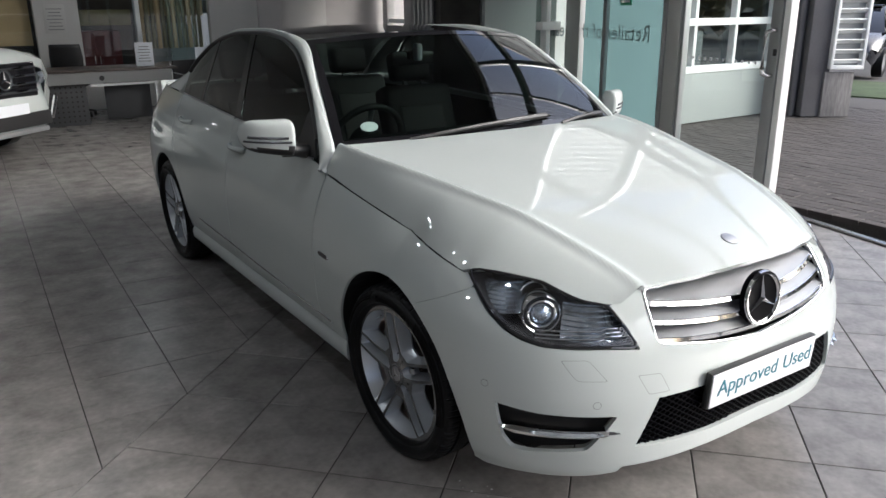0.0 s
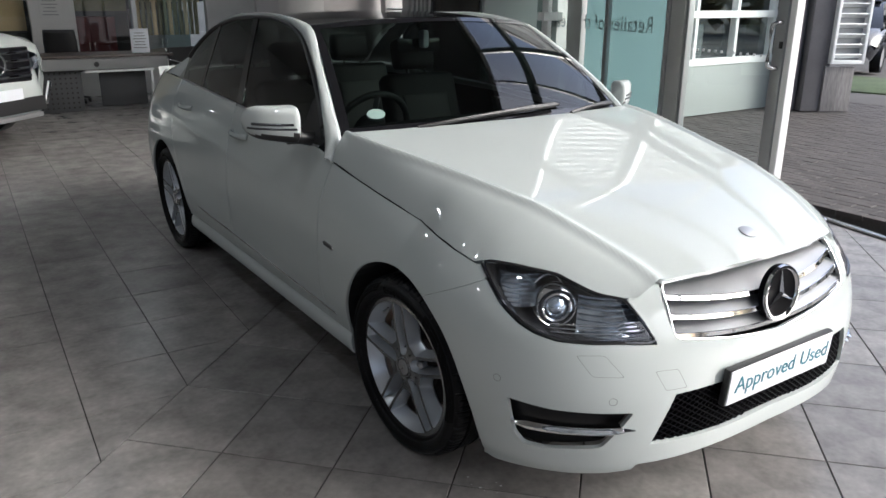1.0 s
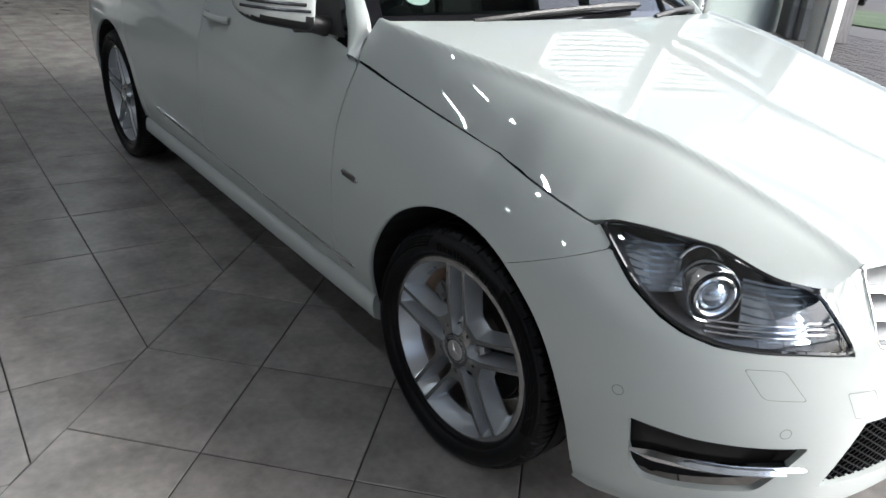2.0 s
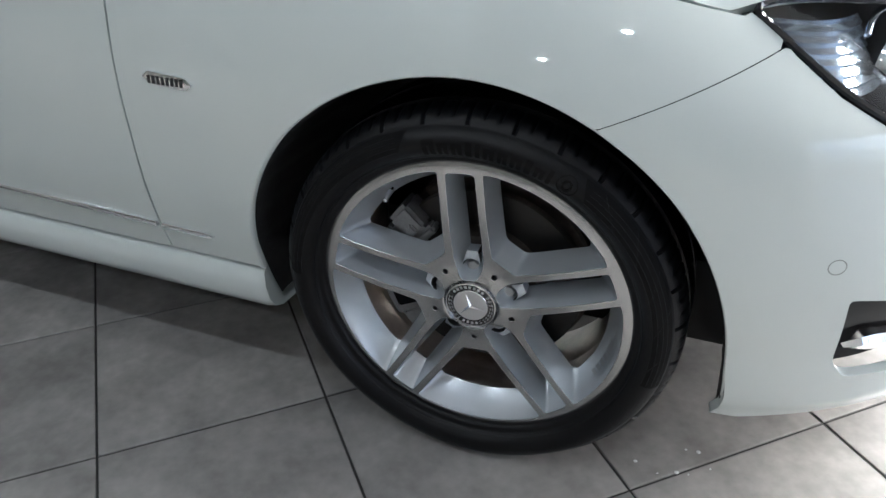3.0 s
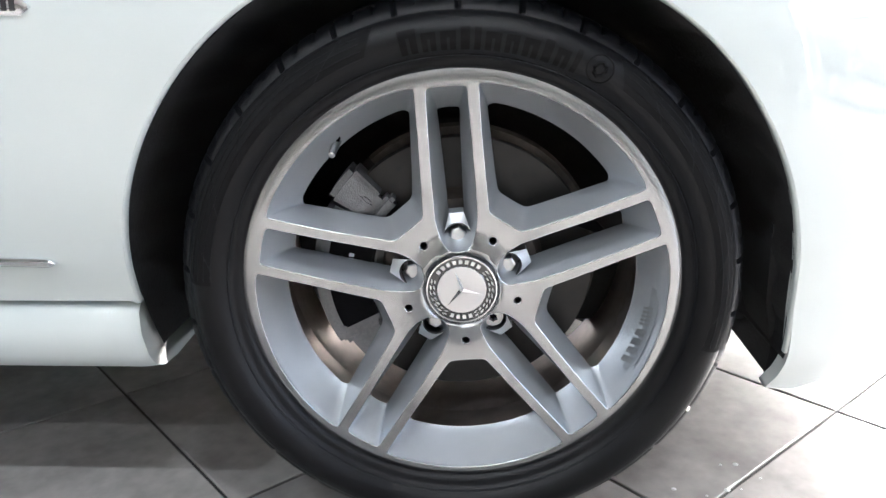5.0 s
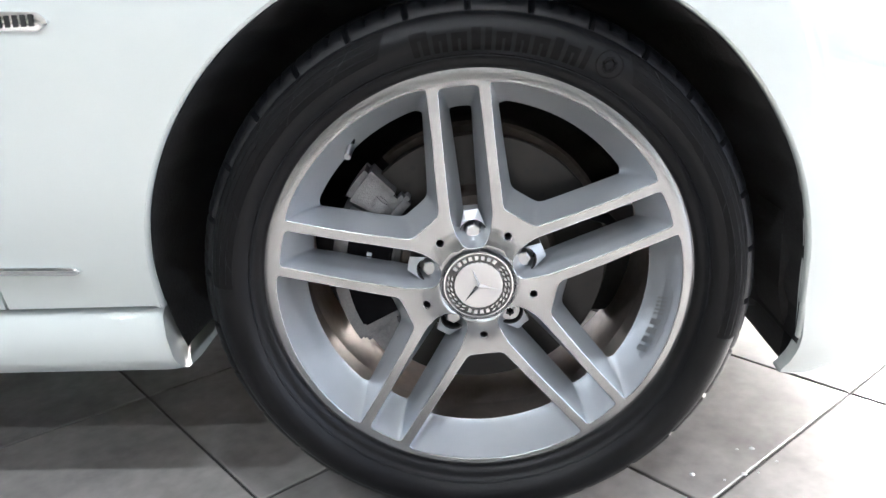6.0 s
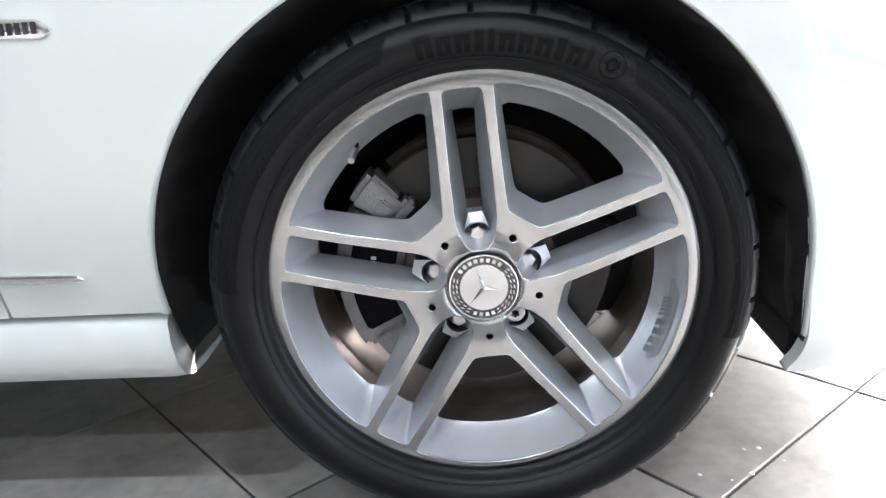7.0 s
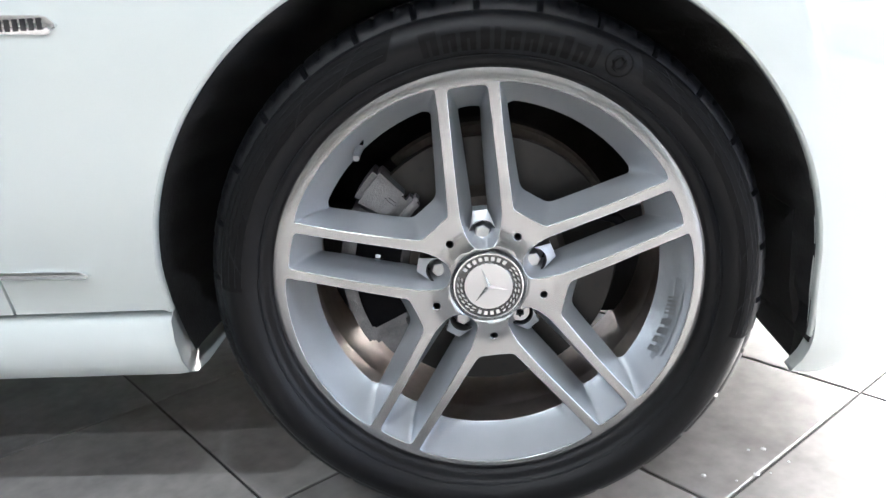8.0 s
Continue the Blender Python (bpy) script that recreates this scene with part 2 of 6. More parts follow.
# ---- the car's surfaces: right side is -x, front is -y, front axle at y = 0 ----
def curve(*knots):
    """Smooth interpolation through (place, value) knots."""
    k = np.array(knots, float)
    x, y = k[:, 0], k[:, 1]
    d = np.diff(y) / np.diff(x)
    m = np.zeros(len(x))
    m[0], m[-1] = d[0], d[-1]
    same = d[:-1] * d[1:] > 0
    m[1:-1][same] = 2 * d[:-1][same] * d[1:][same] / (d[:-1][same] + d[1:][same])

    def at(v):
        v = np.clip(np.asarray(v, float), x[0], x[-1])
        i = np.clip(np.searchsorted(x, v) - 1, 0, len(x) - 2)
        h = x[i + 1] - x[i]
        t = (v - x[i]) / h
        return (y[i] * (1 + 2 * t) * (1 - t) ** 2 + m[i] * h * t * (1 - t) ** 2
                + y[i + 1] * t * t * (3 - 2 * t) - m[i + 1] * h * t * t * (1 - t))
    return at


TOP_Z = curve((-.4, .745), (-.33, .758), (-.11, .799), (.25, .857), (.57, .914), (.70, .945), (1.2, .985), (1.67, 1.010), (2.4, 1.035), (2.75, 1.045), (3.2, 1.045), (3.8, 1.03))
TOP_X = curve((-.4, .705), (-.29, .732), (0, .768), (.35, .792), (.65, .806), (1.2, .810), (1.78, .803), (2.4, .782), (2.75, .762), (3.2, .72), (3.8, .66))
WIDE = curve((-.4, .884), (0, .887), (.6, .884), (1.4, .884), (2.2, .885), (2.76, .888), (3.2, .872), (3.8, .84))
LOW = curve((.10, .10), (.16, .082), (.20, .062), (.25, .048), (.30, .036), (.36, .020), (.45, .006), (.58, 0))
NOSE = curve((.12, .745), (.17, .80), (.22, .825), (.30, .835), (.42, .838), (.52, .83), (.60, .815), (.68, .790), (.76, .745), (.84, .66))
ROUND = curve((.15, 3.0), (.45, 2.9), (.60, 2.7), (.72, 2.35), (.85, 2.2))
SWEEP = 1.39  # length of the nose's outline from the axle to the middle


def half_width(y, z):
    y, z = np.asarray(y, float), np.asarray(z, float)
    v = np.clip((z - .58) / (TOP_Z(y) - .58), 0, 1.15)
    crease = .004 * np.exp(-((z - (.70 + .055 * np.clip(y, 0, 3))) / .022) ** 2) * np.clip(y - .45, 0, .5) * 2
    return WIDE(y) - (WIDE(y) - TOP_X(y)) * v ** 2.3 - LOW(z) * (z < .58) + crease


def side(s, z):
    """A place on the right flank (s = y), the nose (s < 0) or the tail."""
    s, z = np.broadcast_arrays(np.asarray(s, float), np.asarray(z, float))
    a, f, n = half_width(0 * s, z), NOSE(z), ROUND(z)
    phi = np.clip(1 + s / SWEEP, -1, 1) * np.pi / 2
    sp, cp = np.sin(phi), np.cos(phi)
    r = 1 / ((np.abs(sp) / a) ** n + (cp / f) ** n) ** (1 / n)
    x, y = np.where(s < 0, r * sp, half_width(s, z)), np.where(s < 0, -r * cp, s)
    back = np.clip((s - 3.0) / .78, 0, 1)
    x = x * (1 - back ** 3.0 * .55)
    return np.stack([-x, y, z], -1)


def flank(y, z):
    """The s of a place on the flank or nose that lies at y."""
    y, z = np.broadcast_arrays(np.asarray(y, float), np.asarray(z, float))
    a, f, n = half_width(0 * y, z), NOSE(z), ROUND(z)
    b = np.clip(-y, 0, f * .9999)
    x = a * (1 - (b / f) ** n) ** (1 / n)
    return np.where(y < 0, (np.arctan2(x, b) / (np.pi / 2) - 1) * SWEEP, y)


MID_KNOTS = np.array(((-.80, .755), (-.765, .775), (-.73, .797), (-.67, .825), (-.5, .875), (-.2, .938), (.2, .995), (.56, 1.036), (.8, 1.055)))
MID_FIT = np.polyfit(MID_KNOTS[:, 0], MID_KNOTS[:, 1], 5)
MID_Z = lambda y: np.polyval(MID_FIT, np.clip(np.asarray(y, float), -.80, .80))
FOLD_X = curve((-.8, .40), (-.69, .425), (-.5, .49), (0, .62), (.56, .745), (.8, .75))
FRONT_EDGE = [(-.80, .40, .70), (-.712, .43, .702), (-.690, .487, .704), (-.666, .517, .712), (-.622, .573, .722), (-.596, .594, .733), (-.557, .618, .750), (-.513, .640, .767), (-.45, .684, .774), (-.39, .719, .778), (-.345, .748, .775)]
SIDE_EDGE = [(y, -float(side(flank(y, TOP_Z(y)), TOP_Z(y))[0]) - .0015, float(TOP_Z(y))) for y in (-.30, -.22, -.11, 0, .12, .25, .40, .57, .80)]
EDGE_X = curve(*[(y, x) for y, x, z in FRONT_EDGE + SIDE_EDGE])
EDGE_Z = curve(*[(y, z) for y, x, z in FRONT_EDGE + SIDE_EDGE])


def bonnet_z(x, y):
    x, y = np.abs(np.asarray(x, float)), np.asarray(y, float)
    c, e = FOLD_X(y), EDGE_X(y)
    zc = MID_Z(y) - .016 - .11 * np.clip(-y - .3, 0, .5)
    inner = MID_Z(y) - (MID_Z(y) - zc) * (np.clip(x / c, 0, 1)) ** 2
    t = np.clip((x - c) / (e - c), 0, 1.3)
    outer = zc - (zc - EDGE_Z(y)) * (.35 * t + .65 * t ** 2)
    ridge = .010 * np.exp(-((x - c) / .015) ** 2)
    return np.where(x < c, inner, outer) + ridge


def bonnet(x, y):
    x, y = np.broadcast_arrays(np.asarray(x, float), np.asarray(y, float))
    return np.stack([x, y, bonnet_z(x, y)], -1)


def glass(name, tint, gloss=1.0):
    """A thin pane: tinted see-through with a reflection on top."""
    m = bpy.data.materials.new(name)
    m.use_nodes = True
    nt = m.node_tree
    nt.nodes.remove(nt.nodes["Principled BSDF"])
    out = nt.nodes["Material Output"]
    clear, shine, mix, face = (nt.nodes.new("ShaderNodeBsdfTransparent"), nt.nodes.new("ShaderNodeBsdfGlossy"),
                               nt.nodes.new("ShaderNodeMixShader"), nt.nodes.new("ShaderNodeLayerWeight"))
    clear.inputs["Color"].default_value = (*tint, 1)
    shine.inputs["Roughness"].default_value = 0.0
    shine.inputs["Color"].default_value = (gloss, gloss, gloss, 1)
    face.inputs["Blend"].default_value = .5
    steep, scale_up = nt.nodes.new("ShaderNodeMath"), nt.nodes.new("ShaderNodeMath")
    steep.operation, scale_up.operation = "POWER", "MULTIPLY_ADD"
    steep.inputs[1].default_value = 5.0
    scale_up.inputs[1].default_value, scale_up.inputs[2].default_value = .91, .075
    nt.links.new(face.outputs["Facing"], steep.inputs[0])
    nt.links.new(steep.outputs[0], scale_up.inputs[0])
    nt.links.new(scale_up.outputs[0], mix.inputs[0])
    nt.links.new(clear.outputs[0], mix.inputs[1])
    nt.links.new(shine.outputs[0], mix.inputs[2])
    nt.links.new(mix.outputs[0], out.inputs["Surface"])
    return m


CAR_GLASS = glass("tinted_car_glass", (.24, .29, .275))
SIDE_GLASS = glass("dark_side_glass", (.13, .15, .145))
DARK_GLASS = glass("dark_privacy_glass", (.22, .25, .24))
CLEAR = glass("clear_pane", (.86, .92, .90))
LENS_CLEAR = glass("clear_lens", (.93, .95, .97))

# ---- the saloon car ----
car = thing("saloon_car", "white four-door saloon car with silver alloy wheels", "car")
ARCH_Y, ARCH_Z, ARCH_R = .010, .318, .3605


OPEN_OUT = curve((-112, .058), (-105, .046), (-96, .030), (-82, .019), (-71, .0145), (-60, .011), (-48, .0085), (-30, .004), (0, 0), (35, .0025), (70, .006), (95, .0075), (180, .0075))


def arch_r(y0, deg):
    """The front arches open out a little towards the bumper."""
    return ARCH_R + (OPEN_OUT(deg) if y0 < 1 else 0 * np.asarray(deg, float))


def arc(y0, a0, a1, n=40, r=None):
    """Places (y, z) on a wheel arch; the angle runs from straight up towards the tail."""
    deg = np.linspace(a0, a1, n)
    a, r = np.radians(deg), arch_r(y0, deg) if r is None else r
    return np.stack([y0 + r * np.sin(a), ARCH_Z + r * np.cos(a)], -1)


def on_flank(yz):
    yz = np.asarray(yz, float)
    return np.stack([flank(yz[:, 0], yz[:, 1]), yz[:, 1]], -1)


def flip_s(p):
    p = np.asarray(p, float)
    return np.stack([-2 * SWEEP - p[::-1, 0], p[::-1, 1]], -1)


def inset(s, z):
    return side(s, z) + np.array([.022, 0, 0])


def pair(name, make, parent=car, label=""):
    """The right-hand and the left-hand piece of the body."""
    return part(name, make(False), parent, label), part(name, make(True), parent, label)


seam_arch = -30.0
front_arc = on_flank(arc(ARCH_Y, seam_arch, -90, 26))
rear_arc = on_flank(arc(ARCH_Y, 94, seam_arch + .22, 60))

# front bumper, one piece from arch to arch
low = on_flank([(-.379, .27), (-.386, .215), (-.382, .172), (-.372, .155)])
under = np.array([(-.44, .146), (-.60, .170), (-.78, .192), (-.848, .205), (-.862, .225), (-1.1, .236), (-1.39, .242)])
upper = np.array([(-1.39, .556), (-1.20, .570), (-.96, .602), (-.935, .642), (-.920, .690), (-.912, .748), (-.87, .736), (-.832, .720), (-.811, .709), (-.857, .655),
                  (-.898, .5945), (-.794, .6015), (-.704, .6015), (-.622, .605), (-.561, .619), (-.514, .639), (-.452, .677), (-.400, .7215), (-.3935, .7298)])
half = np.vstack([under[::-1], low[::-1], front_arc[::-1], upper[::-1][:-1]])
bumper_outline = np.vstack([half, np.array([[-1.39, .556]]), flip_s(half)[:-1]])
fog = rounded(evenly([(-.500, .418), (-.621, .408), (-.838, .405), (-.812, .365), (-.759, .290), (-.60, .266), (-.545, .264), (-.516, .30)], 48), 2)
grille_low = np.array([(-.893, .294), (-.957, .447), (-1.10, .452), (-1.39, .452), (-1.68, .452), (-1.823, .447), (-1.887, .294), (-1.62, .292), (-1.39, .300), (-1.16, .292)])
bumper = part("front_bumper", sheet("front_bumper", side, bumper_outline, PAINT, .007, [fog, flip_s(fog), grille_low], .016), car)


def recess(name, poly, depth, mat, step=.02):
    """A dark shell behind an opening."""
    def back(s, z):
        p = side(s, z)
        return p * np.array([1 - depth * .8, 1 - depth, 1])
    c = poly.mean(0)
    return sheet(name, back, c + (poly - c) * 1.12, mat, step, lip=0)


# black sheet in place of the shade deep in the intake
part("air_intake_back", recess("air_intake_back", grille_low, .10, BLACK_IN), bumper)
for i, poly in enumerate((fog, flip_s(fog))):
    part("fog_vent_back", recess("fog_vent_back", poly, .06, PLASTIC), bumper)

# mesh of the lower air intake
verts, faces = [], []
def strip(p, q, wide):
    """A thin bar between two places (s, z) just inside the nose."""
    p, q = np.array(p, float), np.array(q, float)
    d = (q - p) / np.hypot(*(q - p))
    n = np.array([-d[1], d[0]]) * wide / 2
    k = len(verts)
    for c, deep in ((p + n, .985), (p - n, .985), (q - n, .985), (q + n, .985), (p + n, .970), (p - n, .970), (q - n, .970), (q + n, .970)):
        verts.append(tuple(side(c[0], c[1]) * [1, deep, 1]))
    faces.extend([(k, k + 1, k + 2, k + 3), (k, k + 3, k + 7, k + 4), (k + 1, k + 5, k + 6, k + 2)])


for k in range(-8, 42):
    for lean in (1, -1):
        n = 14
        for j in range(n):
            z0, z1 = .29 + .165 * j / n, .29 + .165 * (j + 1) / n
            s0, s1 = (-.80 - .0285 * k - lean * 1.55 * (z - .372) for z in (z0, z1))
            mid = np.array([[(s0 + s1) / 2], [(z0 + z1) / 2]])
            if inside(grille_low, mid[0], mid[1])[0]:
                strip((s0, z0), (s1, z1), .0034)
part("intake_mesh", mesh("intake_mesh", verts, faces, STAR_BLACK, False), bumper, "black honeycomb mesh")

# chrome blade and lamp in each fog vent
def blade(mirror, s0, s1, z0, z1, h0, h1, out, name, mat):
    n, rows = 30, []
    for i in range(n + 1):
        t = i / n
        s, z = s0 + (s1 - s0) * t, z0 + (z1 - z0) * t
        h = (h0 + (h1 - h0) * t) * min(1, .25 + 6 * t, .25 + 6 * (1 - t))
        c = side(s, z)
        nrm = np.array([c[0], c[1] * 1.3, 0]) / np.hypot(c[0], c[1] * 1.3)
        rows.append([c + nrm * d + np.array([0, 0, k]) for d, k in ((-.02, h), (out, h * .8), (out + .006, 0), (out, -h * .8), (-.02, -h))])
    P = np.array(rows) * ([-1, 1, 1] if mirror else [1, 1, 1])
    return grid(name, P, mat, 30, flip=mirror)


for mir in (False, True):
    b = part("chrome_blade", blade(mir, -.512, -.845, .338, .350, .017, .012, .002, "chrome_blade", CHROME), bumper, "chrome trim blade")
    part("daytime_lamp", blade(mir, -.60, -.80, .345, .349, .010, .010, .010, "daytime_lamp", LAMP_SILVER), bumper, "clear daytime running lamp")

# washer and tow covers, parking sensors: fine joint lines and discs
def outline_bar(poly, mat, name, mirror=False, w=.0016, out=.0012):
    poly = np.asarray(poly)
    c = poly.mean(0)
    inner = c + (poly - c) * (1 - w / np.hypot(*(poly - c).T).mean() * 1.0)
    v, f, n = [], [], len(poly)
    for p, q in zip(poly, inner):
        for s, z in (p, q):
            a = side(s, z)
            v.append(a * (1 + out / np.linalg.norm(a[:2]) * np.array([1, 1, 0])))
    f = [(2 * i, 2 * ((i + 1) % n), 2 * ((i + 1) % n) + 1, 2 * i + 1) for i in range(n)]
    v = np.array(v) * ([-1, 1, 1] if mirror else [1, 1, 1])
    return mesh(name, v, f, mat, False)


JOINT = material("panel_joint", (.22, .23, .225), .7)
washer = evenly(rounded(evenly([(-.676, .573), (-.751, .575), (-.806, .513), (-.722, .515)], 24), 2), 72)
for mir in (False, True):
    part("washer_cover", outline_bar(washer, JOINT, "washer_cover", mir), bumper)
tow = evenly(rounded(evenly([(-.889, .524), (-.959, .522), (-.991, .463), (-.924, .463)], 24), 2), 72)
part("tow_cover", outline_bar(tow, JOINT, "tow_cover"), bumper)
t = np.linspace(0, 2 * np.pi, 33)[:-1]
for s, z in ((-.470, .472), (-.779, .443)):
    ring = np.stack([s + .0115 * np.cos(t), z + .0115 * np.sin(t)], -1)
    for mir in (False, True):
        part("parking_sensor", outline_bar(ring, JOINT, "parking_sensor", mir), bumper)

# wings, doors and rear quarters
DOOR_F, DOOR_M = .567, 1.600
hood_line = np.array([(y, TOP_Z(y) - .0018) for y in np.linspace(.58, -.315, 30)])
wing_outline = np.vstack([rear_arc, np.array([(-.3925, .7307), (-.374, .7475), (-.352, .7625)]), on_flank(hood_line[::-1]),
                          np.array([(DOOR_F - .002, .90), (DOOR_F - .002, .6), (DOOR_F - .002, .296), (.379, .296)])])
wings = pair("front_wing", lambda mir: sheet("front_wing", side, wing_outline, PAINT, .008, lip=.014, mirror=mir))
belt = lambda y0, y1: np.array([(y, TOP_Z(y) + .004) for y in np.linspace(y0, y1, 24)])
door_f = np.vstack([[(DOOR_F + .002, .296), (DOOR_F + .002, .90), (.60, .926), (.64, TOP_Z(.64) + .004)], belt(.66, DOOR_M - .002), [(DOOR_M - .002, .296)]])
rear_gap = np.array([(2.335, .296), (2.36, .42), (2.46, .60), (2.56, .76), (2.60, .90), (2.61, 1.04)])
door_r = np.vstack([[(DOOR_M + .002, .296)], belt(DOOR_M + .002, 2.605), rear_gap[::-1][1:]])
rear_arch = np.array(arc(2.765, -92, 96, 60))
quarter = np.vstack([rear_gap[1:] + [.004, 0], belt(2.64, 3.70), [(3.72, .9), (3.74, .5), (3.70, .22), (3.3, .20), (3.113, .28)], rear_arch[::-1]])
quarter = np.vstack([[(2.339, .296)], quarter, [(2.414, .296)]])
front_doors = pair("front_door", lambda mir: sheet("front_door", side, door_f, PAINT, .010, lip=.014, mirror=mir))
rear_doors = pair("rear_door", lambda mir: sheet("rear_door", side, door_r, PAINT, .012, lip=.014, mirror=mir))
pair("rear_quarter", lambda mir: sheet("rear_quarter", side, quarter, PAINT, .012, lip=.014, mirror=mir))
shell = np.array([(-.42, .30), (-.42, .60), (-.28, .69), (0, .78), (.5, .86), (.7, .92), (1.6, .98), (2.6, 1.0), (3.6, 1.0), (3.6, .3)])
big = [on_flank(arc(y0, -180, 180, 60, .402))[:-1] for y0 in (ARCH_Y, 2.765)]
pair("inner_shell", lambda mir: sheet("inner_shell", inset, shell, BLACK_IN, .02, big, 0, mir))


# rolled lip round each wheel arch
def arch_lip(y0, mirror, a0, a1):
    rows = []
    for a in np.radians(np.linspace(a0, a1, 90)):
        row = []
        R = float(arch_r(y0, math.degrees(a)))
        for r, dx in ((R + .0010, .0004), (R - .0012, .0012), (R - .0028, .004), (R - .002, .012)):
            y, z = y0 + r * math.sin(a), ARCH_Z + r * math.cos(a)
            p = side(flank(y, z), z) if y < 1 else side(y, z)
            row.append((p[0] + dx, p[1], p[2]))
        rows.append(row)
    return grid("arch_lip", np.array(rows) * ([-1, 1, 1] if mirror else [1, 1, 1]), PAINT, None, flip=not mirror)


def liner(y0, mirror):
    """The dark tub inside a wheel arch."""
    rows = []
    for a in np.radians(np.linspace(-106, 104, 80)):
        R = float(arch_r(y0, math.degrees(a))) - .003
        y, z = y0 + R * math.sin(a), ARCH_Z + R * math.cos(a)
        xs = side(flank(y, z), z)[0] if y < 1 else side(y, z)[0]
        wave = .004 * math.sin(a * 38)
        rows.append([(xs + .012, y, z), (-.80, y0 + (R + .004 + wave) * math.sin(a), ARCH_Z + (R + .004 + wave) * math.cos(a)),
                     (-.66, y0 + (R + .002 + wave) * math.sin(a), ARCH_Z + (R + .002 + wave) * math.cos(a)), (-.56, y0 + .33 * math.sin(a), ARCH_Z + .33 * math.cos(a)), (-.54, y0, ARCH_Z)])
    return grid("arch_liner", np.array(rows) * ([-1, 1, 1] if mirror else [1, 1, 1]), LINER, None)


for mir in (False, True):
    for y0, a0, a1 in ((ARCH_Y, -105, 94), (2.765, -92, 96)):
        part("arch_lip", arch_lip(y0, mir, a0, a1), car)
        part("arch_liner", liner(y0, mir), car, "black plastic wheel arch liner")


# sill skirts
def sill(mirror):
    prof = [(.822, .2925), (.838, .290), (.848, .280), (.853, .255), (.851, .228), (.840, .209), (.820, .200), (.78, .197), (.70, .20)]
    rows = []
    for y in [.379, .383, .389, .407, .45, .60, 1.0, 1.6, 2.2, 2.38, 2.40]:
        k = 0 if y > .387 else (.389 - y) * .5
        rows.append([(-(x - k * (1 if i > 0 else 0)), y - max(0, (.407 - y)) * .35 * max(0, (.27 - z)) / .07, z) for i, (x, z) in enumerate(prof)])
    rows.insert(0, [(p[0] + .03, p[1] + .004, p[2] + .004) for p in rows[0]])
    rows.insert(0, [(-.70, .392, .24)] * len(prof))
    return grid("side_skirt", np.array(rows) * ([-1, 1, 1] if mirror else [1, 1, 1]), PAINT, 40, flip=mirror)


pair("side_skirt", sill)


def flap(mirror):
    """The lower front corner of the liner behind the bumper."""
    c = np.array([(-.378, .166), (-.40, .158), (-.43, .165), (-.43, .36), (-.369, .36), (-.371, .26), (-.382, .20)])
    v = [(-.752, y, z) for y, z in c] + [(-.58, y, z) for y, z in c]
    n = len(c)
    f = [tuple(range(n)), tuple(range(2 * n - 1, n - 1, -1))] + [(i, (i + 1) % n, n + (i + 1) % n, n + i) for i in range(n)]
    return mesh("liner_flap", np.array(v) * ([-1, 1, 1] if mirror else [1, 1, 1]), f, LINER, False)


pair("liner_flap", flap)


def strip_on_flank(name, y0, y1, z0, z1, h, out, mat, mirror, n=60, taper=True):
    rows = []
    for i in range(n + 1):
        t = i / n
        y, z = y0 + (y1 - y0) * t, z0 + (z1 - z0) * t
        k = h * (min(1, .15 + 12 * t) if taper is True else min(1, .2 + 7 * t, .2 + 7 * (1 - t)) if taper else 1)
        rows.append([side(y, z + b) + np.array([-o, 0, 0]) for b, o in ((k, -.002), (k, out * .7), (k * .4, out), (-k * .6, out), (-k, out * .6), (-k, -.002))])
    rows.insert(0, [side(y0 - .002, z0) + np.array([.002, 0, 0])] * 6)
    return grid(name, np.array(rows) * ([-1, 1, 1] if mirror else [1, 1, 1]), mat, 30, flip=mirror)


for mir, d1, d2, w in ((False, *[front_doors[0], rear_doors[0]], wings[0]), (True, front_doors[1], rear_doors[1], wings[1])):
    part("rubbing_strip", strip_on_flank("rubbing_strip", .456, .560, .347, .350, .0055, .006, CHROME, mir, 20), w, "chrome strip")
    part("rubbing_strip", strip_on_flank("rubbing_strip", .572, 1.594, .351, .380, .0055, .006, CHROME, mir, 60, False), d1, "chrome strip")
    part("rubbing_strip", strip_on_flank("rubbing_strip", 1.606, 2.14, .381, .398, .0055, .006, CHROME, mir, 40, False), d2, "chrome strip")
    badge = part("wing_badge", strip_on_flank("wing_badge", .425, .512, .622, .628, .0095, .004, CHROME, mir, 20, "both"), w, "small chrome badge")
    bars = []
    fcs = []
    for k in range(8):
        y = .438 + .0085 * k
        for yy, zz in ((y, .6185), (y + .0055, .6185), (y + .0055, .6305), (y, .6305)):
            p = side(yy, zz) + np.array([-.0046, 0, 0])
            bars.append(p * ([-1, 1, 1] if mir else [1, 1, 1]))
        fcs.append((4 * k, 4 * k + 1, 4 * k + 2, 4 * k + 3))
    part("badge_lettering", mesh("badge_lettering", bars, fcs, PLASTIC, False), w)
    for d, y in ((d1, 1.36), (d2, 2.24)):
        rows = []
        for i in range(21):
            t = i / 20
            y1, lift = y + .20 * t, .032 * math.sin(math.pi * min(1, max(0, (t - .02) / .96))) ** .4
            c = side(y1, .895 + .03 * (y > 2))
            rows.append([c + np.array([-lift - .012 * math.cos(a), 0, .013 * math.sin(a)]) for a in np.linspace(0, 2 * math.pi, 10)])
        part("door_handle", grid("door_handle", np.array(rows) * ([-1, 1, 1] if mir else [1, 1, 1]), PAINT, None, flip=mir), d)

